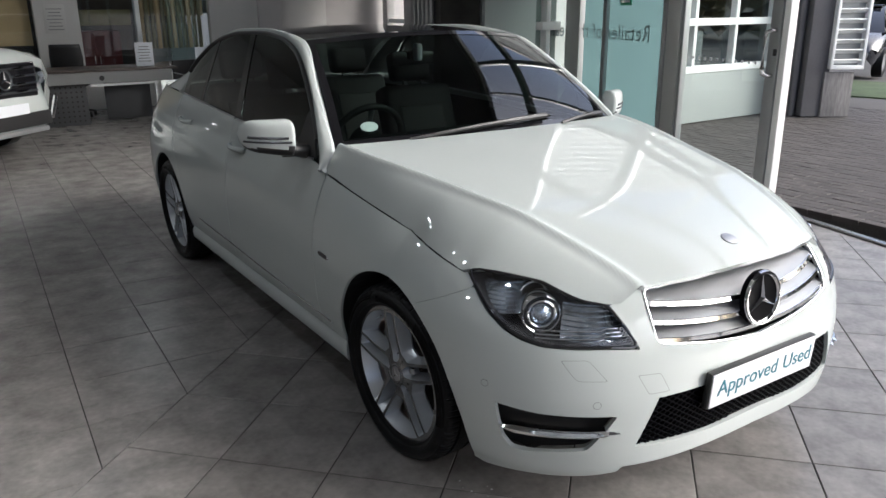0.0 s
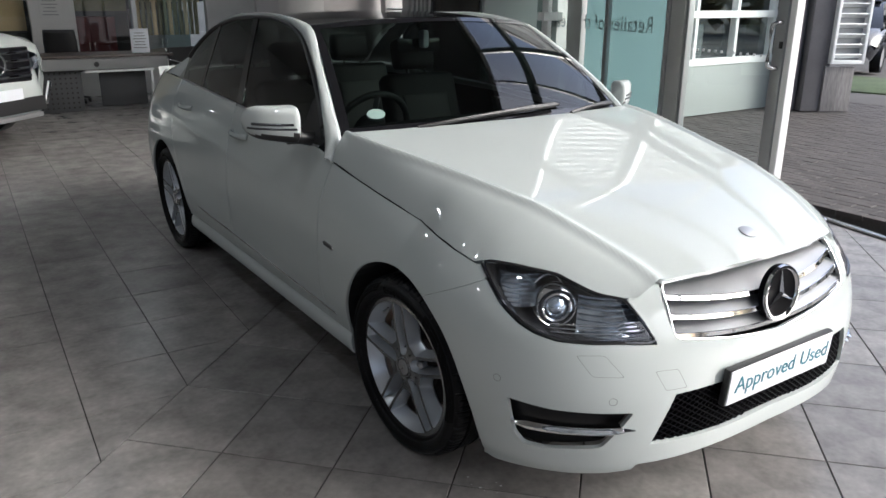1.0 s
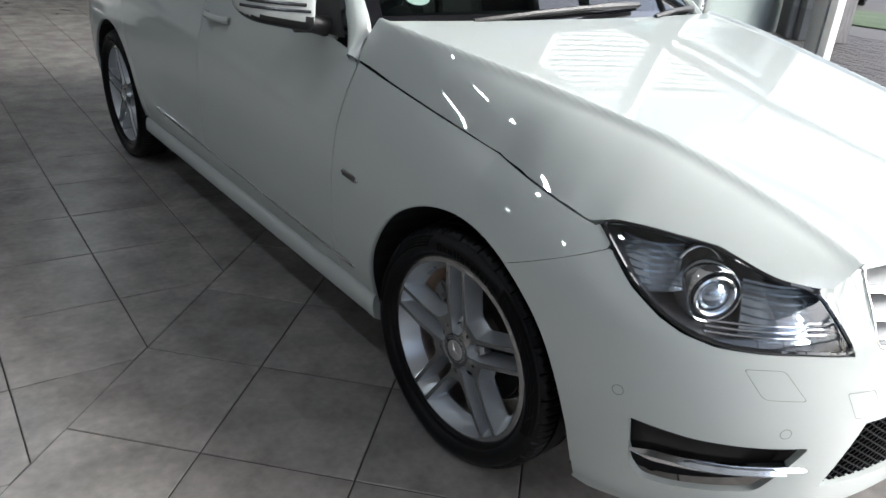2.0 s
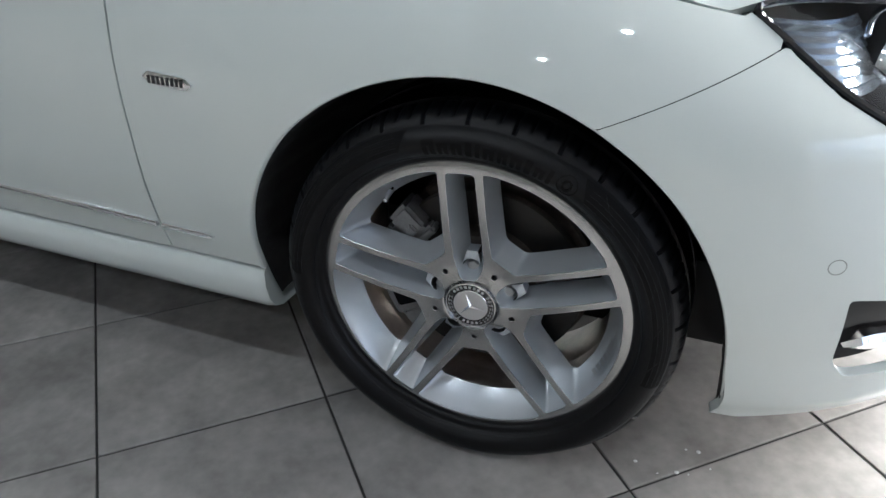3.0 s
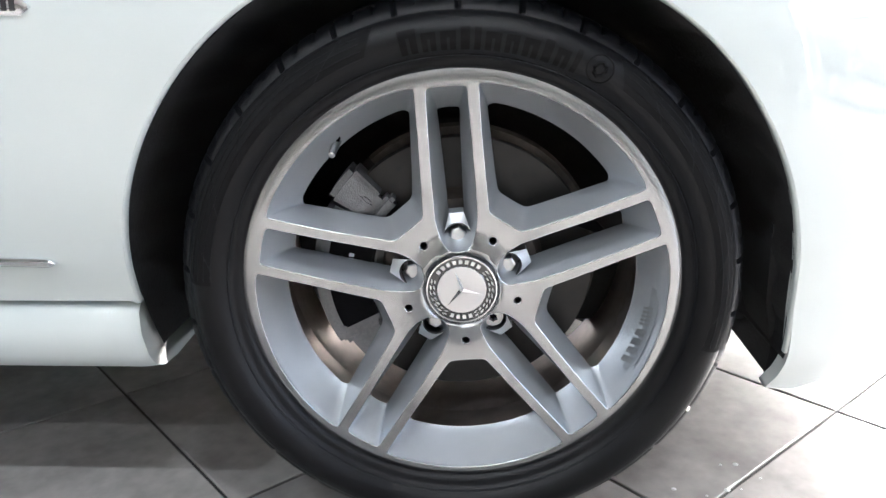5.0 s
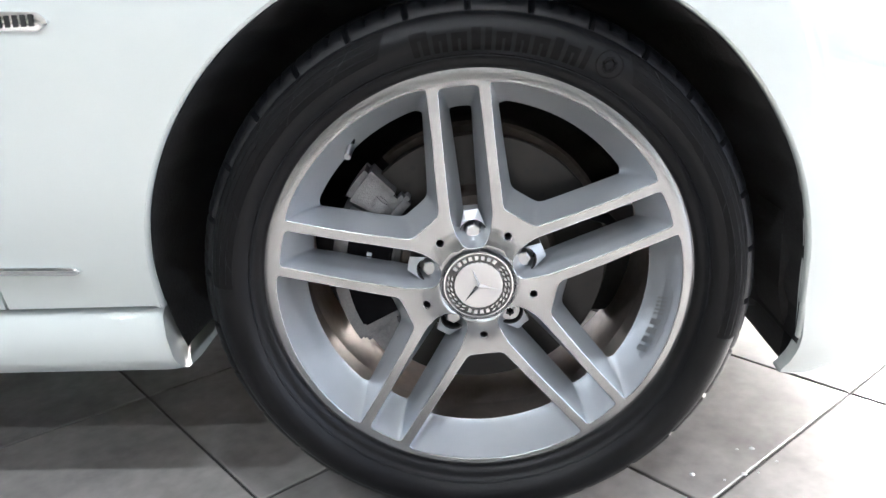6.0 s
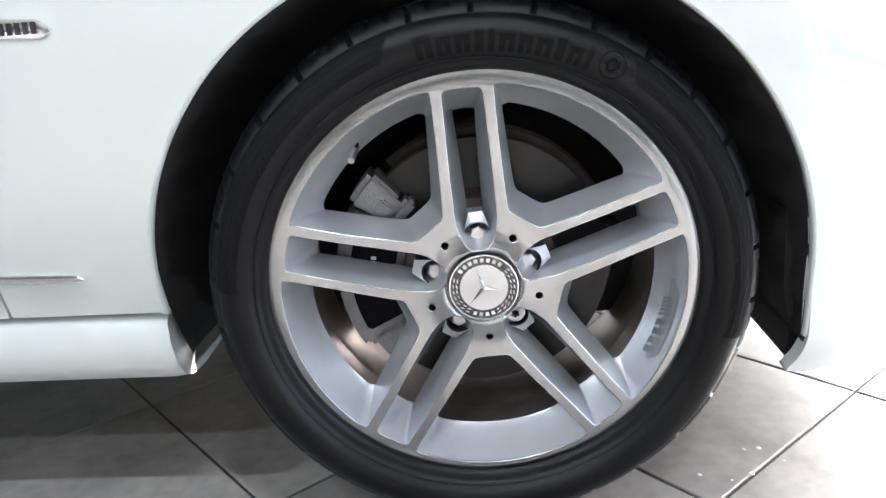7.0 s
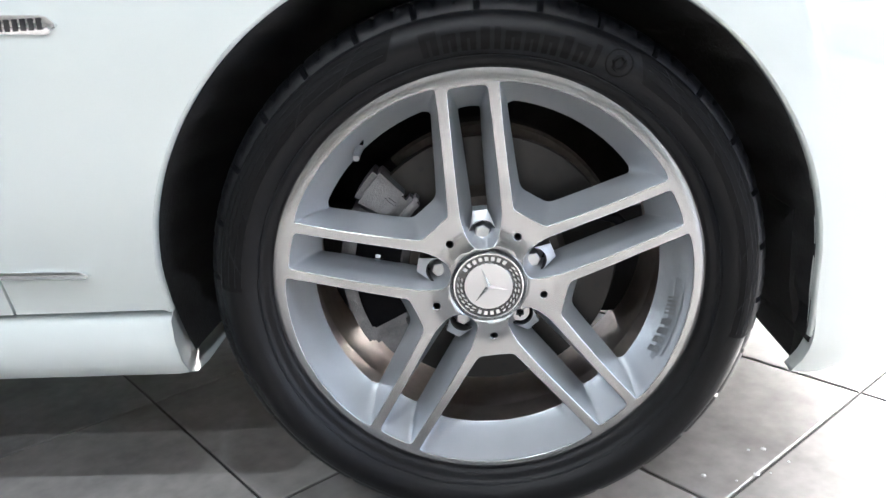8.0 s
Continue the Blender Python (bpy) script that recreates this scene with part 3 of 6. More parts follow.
# bonnet
edge_y = (.578, .40, .25, .12, 0, -.11, -.22, -.30, -.345, -.39, -.45, -.513, -.557, -.596, -.622, -.666)
hb = np.array([(0, .468), (.3, .482), (.55, .52), (.757, .566)] + [(float(EDGE_X(y)) - .0005, y) for y in edge_y] + [(.485, -.686), (.430, -.697), (.40, -.702), (.25, -.742), (.12, -.760), (0, -.766)])
bonnet_outline = np.vstack([hb * [-1, 1], (hb[::-1])[1:-1]])
lid = part("bonnet", sheet("bonnet", bonnet, bonnet_outline, PAINT, .009, lip=.018), car)
part("bonnet_emblem", lathe("bonnet_emblem", [(0, .003), (.022, .0025), (.027, .001), (.028, -.003)], SATIN, 40, "Z"), lid, "round silver emblem",
     Matrix.Translation((0, -.672, float(bonnet_z(0, -.672)) + .002)) @ pose(0, 0, 0, 22, 0, 0))

# grille


def on_nose(s, z, out=0.0):
    p = side(s, z)
    return p + np.array([0, -out, 0])


# the louvres hang on a black sheet that paints the shade behind them
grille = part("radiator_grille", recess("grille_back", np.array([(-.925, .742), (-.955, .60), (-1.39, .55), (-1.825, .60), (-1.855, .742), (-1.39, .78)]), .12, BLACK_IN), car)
for z0, z1, cut in ((.700, .737, .02), (.652, .689, .03), (.604, .641, .045)):
    rows = []
    for i in range(61):
        t = i / 60
        s = -.925 - cut * .4 + (-(1.855 - cut * .4) + .925 + cut * .4) * t
        dip = .030 * math.sin(math.pi * t)
        rows.append([on_nose(s, z1 - dip * .2, -.062), on_nose(s, z0 + .0135 - dip, -.010), on_nose(s, z0 + .0125 - dip, -.0065), on_nose(s, z0 + .001 - dip, -.0065), on_nose(s, z0 - dip, -.0085), on_nose(s, z0 + .004 - dip, -.045)])
    part("grille_louvre", mesh("grille_louvre", np.array(rows).reshape(-1, 3),
         [(i * 6 + j, i * 6 + j + 1, i * 6 + j + 7, i * 6 + j + 6) for i in range(60) for j in range(5)], [SATIN, CHROME], True, [1 if j in (1, 2, 3) else 0 for i in range(60) for j in range(5)], 25), grille, "satin silver louvre with a chrome edge")
ring_path = [on_nose(*p, -.004) for p in evenly(rounded(evenly([(-.920, .742), (-.952, .602), (-1.16, .574), (-1.39, .552), (-1.62, .574), (-1.828, .602), (-1.860, .742), (-1.62, .762), (-1.39, .770), (-1.16, .762)], 60), 2), 160)]
part("grille_surround", tube("grille_surround", ring_path, .0042, CHROME, 8, True), grille, "chrome surround")
star = part("grille_star", lathe("grille_star", [(0, .002), (.070, .002), (.074, .004), (.078, .012), (.084, .012), (.088, .004), (.086, -.015)], [STAR_BLACK, CHROME], 72, "X", [0, 0, 1, 1, 1, 0]), grille, "black disc with a chrome ring",
            Matrix.Translation((0, -.806, .666)) @ pose(0, 0, 0, -6, 0, 0) @ pose(0, 0, 0, 0, 0, 90))


def three_blades(r, w, h, mat, name):
    v, f = [(-h, 0, 0)], []
    for k in range(6):
        a = math.pi / 3 * k
        q = r if k % 2 == 0 else w
        v.append((-h * .25, -q * math.sin(a), q * math.cos(a)))
    f = [(0, 1 + k, 1 + (k + 1) % 6) for k in range(6)]
    return mesh(name, v, f, mat, False)


part("three_blade_mark", three_blades(.079, .0105, .012, CHROME, "three_blade_mark"), grille, "chrome three-bladed mark", star.matrix_basis @ Matrix.Translation((-.003, 0, 0)))

# number plate
plate = part("number_plate", box("plate_holder", (.525, .022, .122), PLASTIC, .006), car, "white show plate in a black holder", Matrix.Translation((-.006, -.836, .377)) @ pose(0, 0, 0, 4, 0, 0))
part("plate_face", box("plate_face", (.514, .006, .112), PLATE, .004), plate, "white plate", Matrix.Translation((0, -.0125, .005)))
for word, x in (("Approved", -.083), ("Used", .166)):
    part("plate_word", words("plate_word", word, .073, TEAL), plate, "teal lettering", Matrix.Translation((x, -.0165, .064)) @ pose(0, 0, 0, 90, 0, 0))

# headlights
lamp_poly = np.array([(-.354, .766), (-.378, .774), (-.44, .774), (-.515, .770), (-.598, .763), (-.649, .747), (-.696, .730), (-.731, .720), (-.806, .709), (-.853, .656), (-.893, .600), (-.794, .607), (-.704, .607), (-.625, .611), (-.566, .625), (-.519, .645), (-.456, .683), (-.405, .726)])
lamp_poly = evenly(rounded(evenly(lamp_poly, 40), 2), 160)


def inner(depth):
    def at(s, z):
        p = side(s, z)
        r = np.hypot(p[..., 0], p[..., 1])[..., None]
        return p * np.concatenate([1 - depth / r, 1 - depth / r, 1 + 0 * r], -1)
    return at


for mir in (False, True):
    k = np.array([-1, 1, 1]) if mir else np.array([1, 1, 1])
    body = part("headlight", sheet("headlight", inner(.11), lamp_poly, LAMP_IN, .01, lip=0, mirror=mir), car, "clear headlight with a dark housing")
    loop = np.vstack([lamp_poly, lamp_poly[:1]])
    part("housing_wall", grid("housing_wall", np.array([inner(d)(loop[:, 0], loop[:, 1]) for d in (.004, .03, .07, .11)]) * k, LAMP_IN, None), body)
    part("headlight_lens", sheet("headlight_lens", inner(.002), lamp_poly, LENS_CLEAR, .008, lip=0, mirror=mir), body)
    c = inner(.002)(lamp_poly[:, 0], lamp_poly[:, 1]) * k
    part("headlight_seal", tube("headlight_seal", c, .005, GLOSS, 6, True), body)
    cen = side(-.606, .676) * [.952, .952, 1] * k
    face = Matrix.Translation(cen) @ pose(0, 0, 0, 0, 0, 62 if not mir else 118)
    part("projector", lathe("projector", [(0, .028), (.014, .026), (.026, .018), (.032, .006), (.034, .006), (.036, .012), (.040, .014), (.044, .012), (.046, 0), (.050, 0), (.053, .010), (.056, .012), (.060, .006), (.062, -.04)],
         [LENS_CLEAR, CHROME, LAMP_IN], 56, "X", [0, 0, 0, 2, 1, 1, 1, 1, 2, 2, 1, 1, 1], 0), body, "round chrome-ringed projector", face)
    part("projector_glass", lathe("projector_glass", [(0, .020), (.014, .018), (.026, .010), (.033, -.002)], [LAMP_SILVER], 40), body, "", face)
    for s0, z0, w, h, m in ((-.768, .655, .20, .096, LAMP_SILVER), (-.465, .706, .14, .080, LAMP_SILVER)):
        rows = [[inner(.055 - .025 * math.sin(math.pi * i / 12) + .007 * (j % 2))(s0 - w * (i / 12 - .5), z0 + h * ((j + .7 * (j % 2)) / 14 - .5)) for j in range(15)] for i in range(13)]
        part("reflector_bowl", grid("reflector_bowl", np.array(rows) * k, m, 25, flip=mir), body, "bright reflector bowl")
    for zz in (.618, .628, .638):
        path = [inner(.030)(s, zz + .006 * (s < -.8)) * k for s in np.linspace(-.60, -.872, 20)]
        part("light_guide", tube("light_guide", path, .0028, CHROME, 6), body)
    rim = [inner(.045)(-.575 + .055 * math.cos(a), .69 + .060 * math.sin(a)) * k for a in np.linspace(.6, 3.6, 24)]
    part("lamp_bezel", tube("lamp_bezel", rim, .0045, CHROME, 8), body)
# glasshouse
A_LINE = np.array([(.818, .612, .920), (.806, .68, .975), (.775, .75, 1.05), (.70, .95, 1.20), (.645, 1.22, 1.340), (.618, 1.45, 1.395), (.612, 1.65, 1.408), (.620, 1.95, 1.400), (.650, 2.277, 1.345), (.705, 2.50, 1.21), (.762, 2.69, 1.055)])
B_LINE = np.array([(.812, .576, .922), (.768, .592, .992), (.730, .72, 1.105), (.672, .92, 1.245), (.594, 1.178, 1.388), (.570, 1.40, 1.415), (.560, 1.65, 1.430), (.560, 2.0, 1.424), (.568, 2.35, 1.375), (.60, 2.70, 1.22), (.735, 3.12, 1.045)])
A_LINE[1:10] += .32 * (B_LINE[1:10] - A_LINE[1:10])


def along(line, n):
    s = np.linspace(0, 1, len(line))
    f = [curve(*zip(s, line[:, k])) for k in range(3)]
    t = np.linspace(0, 1, n)
    return np.stack([g(t) for g in f], -1)


def side_frame(mirror):
    a, b = along(A_LINE, 90), along(B_LINE, 90)
    rows = []
    for p, q in zip(a, b):
        row = []
        for t in (-.06, 0, .12, .3, .5, .7, .88, 1, 1.02):
            c = p + (q - p) * min(max(t, 0), 1)
            swell = .014 * math.sin(math.pi * min(max(t, 0), 1))
            d = -.014 if t < 0 or t > 1 else 0
            row.append((-(c[0] + swell + d), c[1] - swell * .3, c[2] + swell * .7 + d))
        rows.append(row)
    return grid("pillar_frame", np.array(rows) * ([-1, 1, 1] if mirror else [1, 1, 1]), PAINT, 40, flip=mirror)


pair("pillar_frame", side_frame)


def house(y, z):
    y, z = np.broadcast_arrays(np.asarray(y, float), np.asarray(z, float))
    x = .806 - .43 * (z - .95) + .10 * (z - .95) * (1.42 - z)
    return np.stack([-x, y, z], -1)


AZ = curve(*[(float(p[1]), float(p[2])) for p in along(A_LINE, 60)][::2])
top_edge = lambda y0, y1: np.array([(y, AZ(y) - .006) for y in np.linspace(y0, y1, 26)])
low_edge = lambda y0, y1: np.array([(y, TOP_Z(y) + .010) for y in np.linspace(y0, y1, 10)])
win_f = np.vstack([top_edge(.725, 1.735), low_edge(1.575, .715)])
win_r = np.vstack([top_edge(1.800, 2.235), low_edge(2.215, 1.650)])
win_q = np.vstack([top_edge(2.270, 2.60), low_edge(2.60, 2.255)])
post = np.vstack([top_edge(1.735, 1.800), low_edge(1.650, 1.575)])
post2 = np.vstack([top_edge(2.235, 2.270), low_edge(2.255, 2.215)])
sail = np.array([(.664, .962), (.735, 1.05), (.815, 1.125), (.850, 1.120), (.865, .985), (.75, .958)])


def mirror_swell(u):
    if u < .14:
        return max(0, 1 - (1 - u / .14) ** 2.6) ** .5
    return max(0, 1 - max(0, (u - .62) / .38) ** 2.8) ** .5


def outer(d):
    return lambda y, z: house(y, z) + np.array([d, 0, 0])


for mir in (False, True):
    df, dr = front_doors[mir], rear_doors[mir]
    part("side_window", sheet("side_window", house, win_f, SIDE_GLASS, .03, lip=0, mirror=mir), df)
    part("side_window", sheet("side_window", house, win_r, DARK_GLASS, .03, lip=0, mirror=mir), dr)
    part("quarter_window", sheet("quarter_window", house, win_q, DARK_GLASS, .03, lip=0, mirror=mir), dr)
    part("door_post", sheet("door_post", outer(-.004), post, GLOSS, .02, lip=.006, mirror=mir), df)
    part("window_bar", sheet("window_bar", outer(-.003), post2, GLOSS, .02, lip=.006, mirror=mir), dr)
    part("mirror_sail", sheet("mirror_sail", outer(-.004), sail, PLASTIC, .01, lip=.01, mirror=mir), df)
    k = np.array([-1, 1, 1]) if mir else np.array([1, 1, 1])
    seal = [house(y, AZ(y) - .004) * k for y in np.linspace(.70, 2.60, 60)]
    part("window_seal", tube("window_seal", seal, .011, PLASTIC, 8), df, "black rubber seal")
    line = [side(y, TOP_Z(y) + .004) * k + np.array([.004 if not mir else -.004, 0, .004]) for y in np.linspace(.70, 1.58, 40)]
    part("waist_strip", tube("waist_strip", line, .0055, SATIN, 6), df, "bright waist strip")
    line = [side(y, TOP_Z(y) + .004) * k + np.array([.004 if not mir else -.004, 0, .004]) for y in np.linspace(1.61, 2.59, 40)]
    part("waist_strip", tube("waist_strip", line, .0055, SATIN, 6), dr, "bright waist strip")
    # door mirror
    arm = part("door_mirror", tube("door_mirror", [np.array(p) * k for p in ((-.80, .76, .975), (-.85, .755, .985), (-.90, .76, .99))], [.03, .026, .03], PLASTIC, 12), car, "black mirror foot")
    rows = []
    for i in range(25):
        u = i / 24
        w = mirror_swell(u)
        cx, cy = -.858 - .190 * u, .735 + .105 * u ** 1.6
        hz, hy = (.066 - .014 * u) * w, .066 * w * (1 - .25 * u)
        row = []
        for a in np.linspace(0, 2 * math.pi, 29):
            ca, sa = math.cos(a), math.sin(a)
            row.append((cx, cy + hy * math.copysign(abs(ca) ** .6, ca) * (1 if ca < 0 else .55) + .02, 1.047 + .010 * u + hz * math.copysign(abs(sa) ** .55, sa) * (1 if sa > 0 else 1.28)))
        rows.append(row)
    P = np.array(rows)
    part("mirror_housing", mesh("mirror_housing", (P * k).reshape(-1, 3), [((i * 29 + j), (i * 29 + j + 1), (i * 29 + j + 30), (i * 29 + j + 29))[::(1 if mir else -1)] for i in range(24) for j in range(28)], [PAINT, PLASTIC], True,
         [1 if P[i, j, 2] + P[i + 1, j + 1, 2] < 2 * 1.006 else 0 for i in range(24) for j in range(28)]), arm, "white mirror housing")
    for z0, a0, a1, rr in ((1.043, .20, .88, .0055), (1.026, .14, .94, .0045)):
        path = []
        for u in np.linspace(a0, a1, 24):
            w = mirror_swell(u)
            path.append(np.array((-.858 - .190 * u, .735 + .105 * u ** 1.6 + .02 - .066 * w * (1 - .25 * u) * .998, z0 + .004 * u)) * k)
        part("turn_signal", tube("turn_signal", path, rr, LAMP_IN, 6), arm, "dark indicator strip")

# windscreen, roof, rear window and boot
def loft(name, base, top, bulge, mat, n=40, rows=24, sag=0.0):
    """A bowed pane between two lines, each given as (half width, y at edge, z at edge, y at middle, z at middle)."""
    P = []
    for j in range(rows + 1):
        t = j / rows
        row = []
        for i in range(n + 1):
            u = -1 + 2 * i / n
            c = [b + (q - b) * t for b, q in zip(base, top)]
            y = c[3] + (c[1] - c[3]) * u * u
            z = c[4] + (c[2] - c[4]) * u * u
            k = bulge * math.sin(math.pi * t)
            row.append((u * c[0], y - k * .6, z + k))
        P.append(row)
    return grid(name, P, mat, None, flip=True)


screen = part("windscreen", loft("windscreen", (.752, .590, .985, .455, 1.005), (.594, 1.172, 1.386, 1.075, 1.418), .022, CAR_GLASS), car, "tinted windscreen")
def screen_at(u, t, lift=.004):
    base, top = (.752, .590, .985, .455, 1.005), (.594, 1.172, 1.386, 1.075, 1.418)
    c = [b + (q - b) * t for b, q in zip(base, top)]
    k = .022 * math.sin(math.pi * t) + lift
    return np.array((u * c[0], c[3] + (c[1] - c[3]) * u * u - k * .6, c[4] + (c[2] - c[4]) * u * u + k))


def band(name, u0, u1, t0, t1, n, m, mat, lift=.002):
    return grid(name, [[screen_at(u0 + (u1 - u0) * i / n, t0 + (t1 - t0) * j / m, lift) for i in range(n + 1)] for j in range(m + 1)], mat, None, flip=True)


part("screen_border", band("screen_border", -1, -.95, 0, 1, 3, 24, GLOSS), screen, "black printed border")
part("screen_border", band("screen_border", .95, 1, 0, 1, 3, 24, GLOSS), screen, "black printed border")
part("screen_border", band("screen_border", -.95, .95, 0, .075, 40, 3, GLOSS), screen, "black printed border")
part("screen_border", band("screen_border", -.95, .95, .95, 1, 40, 2, GLOSS), screen, "black printed border")
STICKER = material("pale_green_sticker", (.26, .36, .33), .5)
part("round_sticker", mesh("round_sticker", [screen_at(-.80 + .048 * math.cos(a), .155 + .036 * math.sin(a), .006) for a in np.linspace(0, 2 * math.pi, 33)[:-1]], [tuple(range(32))], STICKER), screen, "pale green round sticker")
cowl = [[(u * .775, .600 - .125 * (1 - u * u) + d, .975 + .022 * (1 - u * u) + e) for u in np.linspace(-1, 1, 41)] for d, e in ((-.07, -.02), (-.01, -.004), (.02, -.004))]
part("scuttle", grid("scuttle", cowl, PLASTIC, None, flip=True), car, "black plastic scuttle")
for u0, u1, t0, t1 in ((-.62, .33, .015, .085), (.42, .88, .015, .055)):
    wiper = part("wiper", tube("wiper", [screen_at(u0 + (u1 - u0) * t, t0 + (t1 - t0) * t, .020 + .010 * math.sin(3.1 * t)) for t in np.linspace(0, 1, 12)], [.008 + .004 * (k > 7) for k in range(12)], PLASTIC, 6), car, "black wiper arm and blade")
    part("wiper_blade", tube("wiper_blade", [screen_at(u0 + (u1 - u0) * t, t0 + .012 + (t1 - t0) * t, .010) for t in np.linspace(.15, 1.06, 12)], .006, RUBBER, 6), wiper)
part("glass_roof", loft("glass_roof", (.592, 1.182, 1.390, 1.085, 1.423), (.566, 2.34, 1.376, 2.36, 1.405), .028, GLOSS), car, "gloss black panoramic roof")
part("rear_window", loft("rear_window", (.568, 2.36, 1.372, 2.38, 1.40), (.655, 3.04, 1.062, 3.10, 1.08), .02, DARK_GLASS), car)
part("boot_lid", loft("boot_lid", (.735, 3.02, 1.052, 3.08, 1.075), (.50, 3.66, 1.03, 3.78, 1.05), .01, PAINT), car)
tail = [[(x, 3.74 + .06 * (1 - (x / .62) ** 2) - .06 * abs(z - .55), z) for x in np.linspace(-.62, .62, 30)] for z in np.linspace(.25, 1.035, 14)]
part("tail_panel", grid("tail_panel", tail, PAINT), car)
part("floor_pan", box("floor_pan", (1.30, 3.9, .16), BLACK_IN, .02, (0, 1.45, .19)), car)
part("engine_bay", box("engine_bay", (1.0, 1.05, .30), BLACK_IN, .05, (0, -.10, .34)), car)

# cabin
part("dashboard", loft("dashboard", (.70, .62, .93, .56, .955), (.70, .98, .955, .92, .985), .02, DASH), car)
part("dash_front", box("dash_front", (1.38, .10, .35), DASH, .04, (0, .95, .60)), car)


def seat(x, y):
    b = part("seat", box("seat", (.50, .52, .18), SEAT, .06, (x, y, .42), seg=4), car, "dark leather seat")
    part("backrest", box("backrest", (.48, .13, .60), SEAT, .06, (0, 0, 0), pose(0, 0, 0, -20, 0, 0), 4), b, "", Matrix.Translation((x, y + .24, .52)))
    part("back_panel", box("back_panel", (.30, .03, .34), SEAT_LIGHT, .014, (0, 0, 0), pose(0, 0, 0, -20, 0, 0), 3), b, "pale seat panel", Matrix.Translation((x, y + .232, .66)))
    part("headrest", box("headrest", (.26, .10, .17), SEAT, .045, (0, 0, 0), pose(0, 0, 0, -14, 0, 0), 4), b, "", Matrix.Translation((x, y + .46, 1.11)))
    for d in (-.06, .06):
        part("headrest_post", tube("headrest_post", [(x + d, y + .42, 1.0), (x + d, y + .45, 1.15)], .006, DASH, 6), b)


for x, y in ((-.37, 1.42), (.37, 1.42), (-.37, 2.22), (.37, 2.22)):
    seat(x, y)
wheel_m = Matrix.Translation((-.37, 1.06, .93)) @ pose(0, 0, 0, 0, 0, 90) @ pose(0, 0, 0, 0, -24, 0)
steer = part("steering_wheel", tube("steering_wheel", [(0, .185 * math.cos(a), .185 * math.sin(a)) for a in np.linspace(0, 2 * math.pi, 49)[:-1]], .015, DASH, 8, True), car, "dark steering wheel", wheel_m)
part("steering_boss", lathe("steering_boss", [(0, .03), (.05, .028), (.075, .015), (.08, -.02)], DASH, 32), steer)
for a in (0, 2.6, 3.7):
    part("steering_spoke", tube("steering_spoke", [(0, .06 * math.sin(a), .06 * math.cos(a)), (0, .18 * math.sin(a), .18 * math.cos(a))], .013, SATIN, 6), steer)
part("rear_view_mirror", box("rear_view_mirror", (.24, .03, .07), GLOSS, .012, (.0, 1.24, 1.25)), car)
part("sensor_cover", box("sensor_cover", (.035, .05, .085), PLATE, .016, (.0, 1.19, 1.275)), car, "pale green sensor cover")
part("door_card", box("door_card", (.03, 1.0, .5), DASH, .012, (-.745, 1.1, .46)), front_doors[0])
part("door_card", box("door_card", (.03, 1.0, .5), DASH, .012, (.745, 1.1, .46)), front_doors[1])


# ---- wheels: the outer face looks to -x, p runs to the front, q upwards ----
FACE, RIM_R, DISH = -.006, .2462, .0115
AX, GROW = radians(-3.44), 1.004
ST = lambda a, r, o: (-o, -r * math.sin(radians(a)), r * math.cos(radians(a)))


def spun(pts, k):
    a = AX + radians(72 * k)
    pts = np.asarray(pts, float)
    return np.stack([pts[:, 0] * math.cos(a) + pts[:, 1] * math.sin(a), -pts[:, 0] * math.sin(a) + pts[:, 1] * math.cos(a)], -1)


def big_window(right, r_in, r_out, fine):
    """An opening between two pairs of spokes, symmetric about 36 degrees."""
    a = radians(36)
    right = np.array(right, float)
    ref = np.array([[-math.cos(2 * a), math.sin(2 * a)], [math.sin(2 * a), math.cos(2 * a)]])
    left = right @ ref.T
    t0, t1 = math.atan2(*right[0]), math.atan2(*left[0])
    arc_out = [(r_out * math.sin(t), r_out * math.cos(t)) for t in np.linspace(t0, t1, 25)[1:-1]]
    mid = [(r_in * math.sin(a), r_in * math.cos(a))]
    return evenly(rounded(evenly(np.vstack([right[:1], np.array(arc_out), left, mid, right[::-1][:-1]]), fine), 2), 160)


WINDOW_FRONT = big_window([(.0330, .2275), (.0330, .174), (.0342, .130), (.0352, .104), (.0358, .0885), (.0372, .0848), (.0400, .0825)], .0900, .2320, 130)
WINDOW_BACK = big_window([(.0430, .1970), (.0452, .155), (.0470, .122), (.0484, .104), (.0500, .0990), (.0530, .0957)], .1085, .2055, 110)
slot_half = [(.0222, .2270), (.0230, .190), (.0242, .130), (.0242, .080), (.0205, .062), (.0150, .0490), (.0080, .0445)]
slot_back = [(.0125, .1975), (.0112, .170), (.0100, .130), (.0092, .100), (.0090, .080), (.0080, .070), (.0040, .066)]


def slot(half, top, low):
    h = np.array(half)
    return evenly(rounded(evenly(np.vstack([[(0, top)], h, [(0, low)], (h * [-1, 1])[::-1]]), 70), 2), 130)


SLOT_FRONT, SLOT_BACK = slot(slot_half, .2280, .0435), slot(slot_back, .1985, .065)
SLOT_FRONT, SLOT_BACK, WINDOW_FRONT, WINDOW_BACK = (spun(q, 0) for q in (SLOT_FRONT, SLOT_BACK, WINDOW_FRONT, WINDOW_BACK))


def turned(pts, k):
    a = radians(72 * k)
    return np.stack([pts[:, 0] * math.cos(a) + pts[:, 1] * math.sin(a), -pts[:, 0] * math.sin(a) + pts[:, 1] * math.cos(a)], -1)


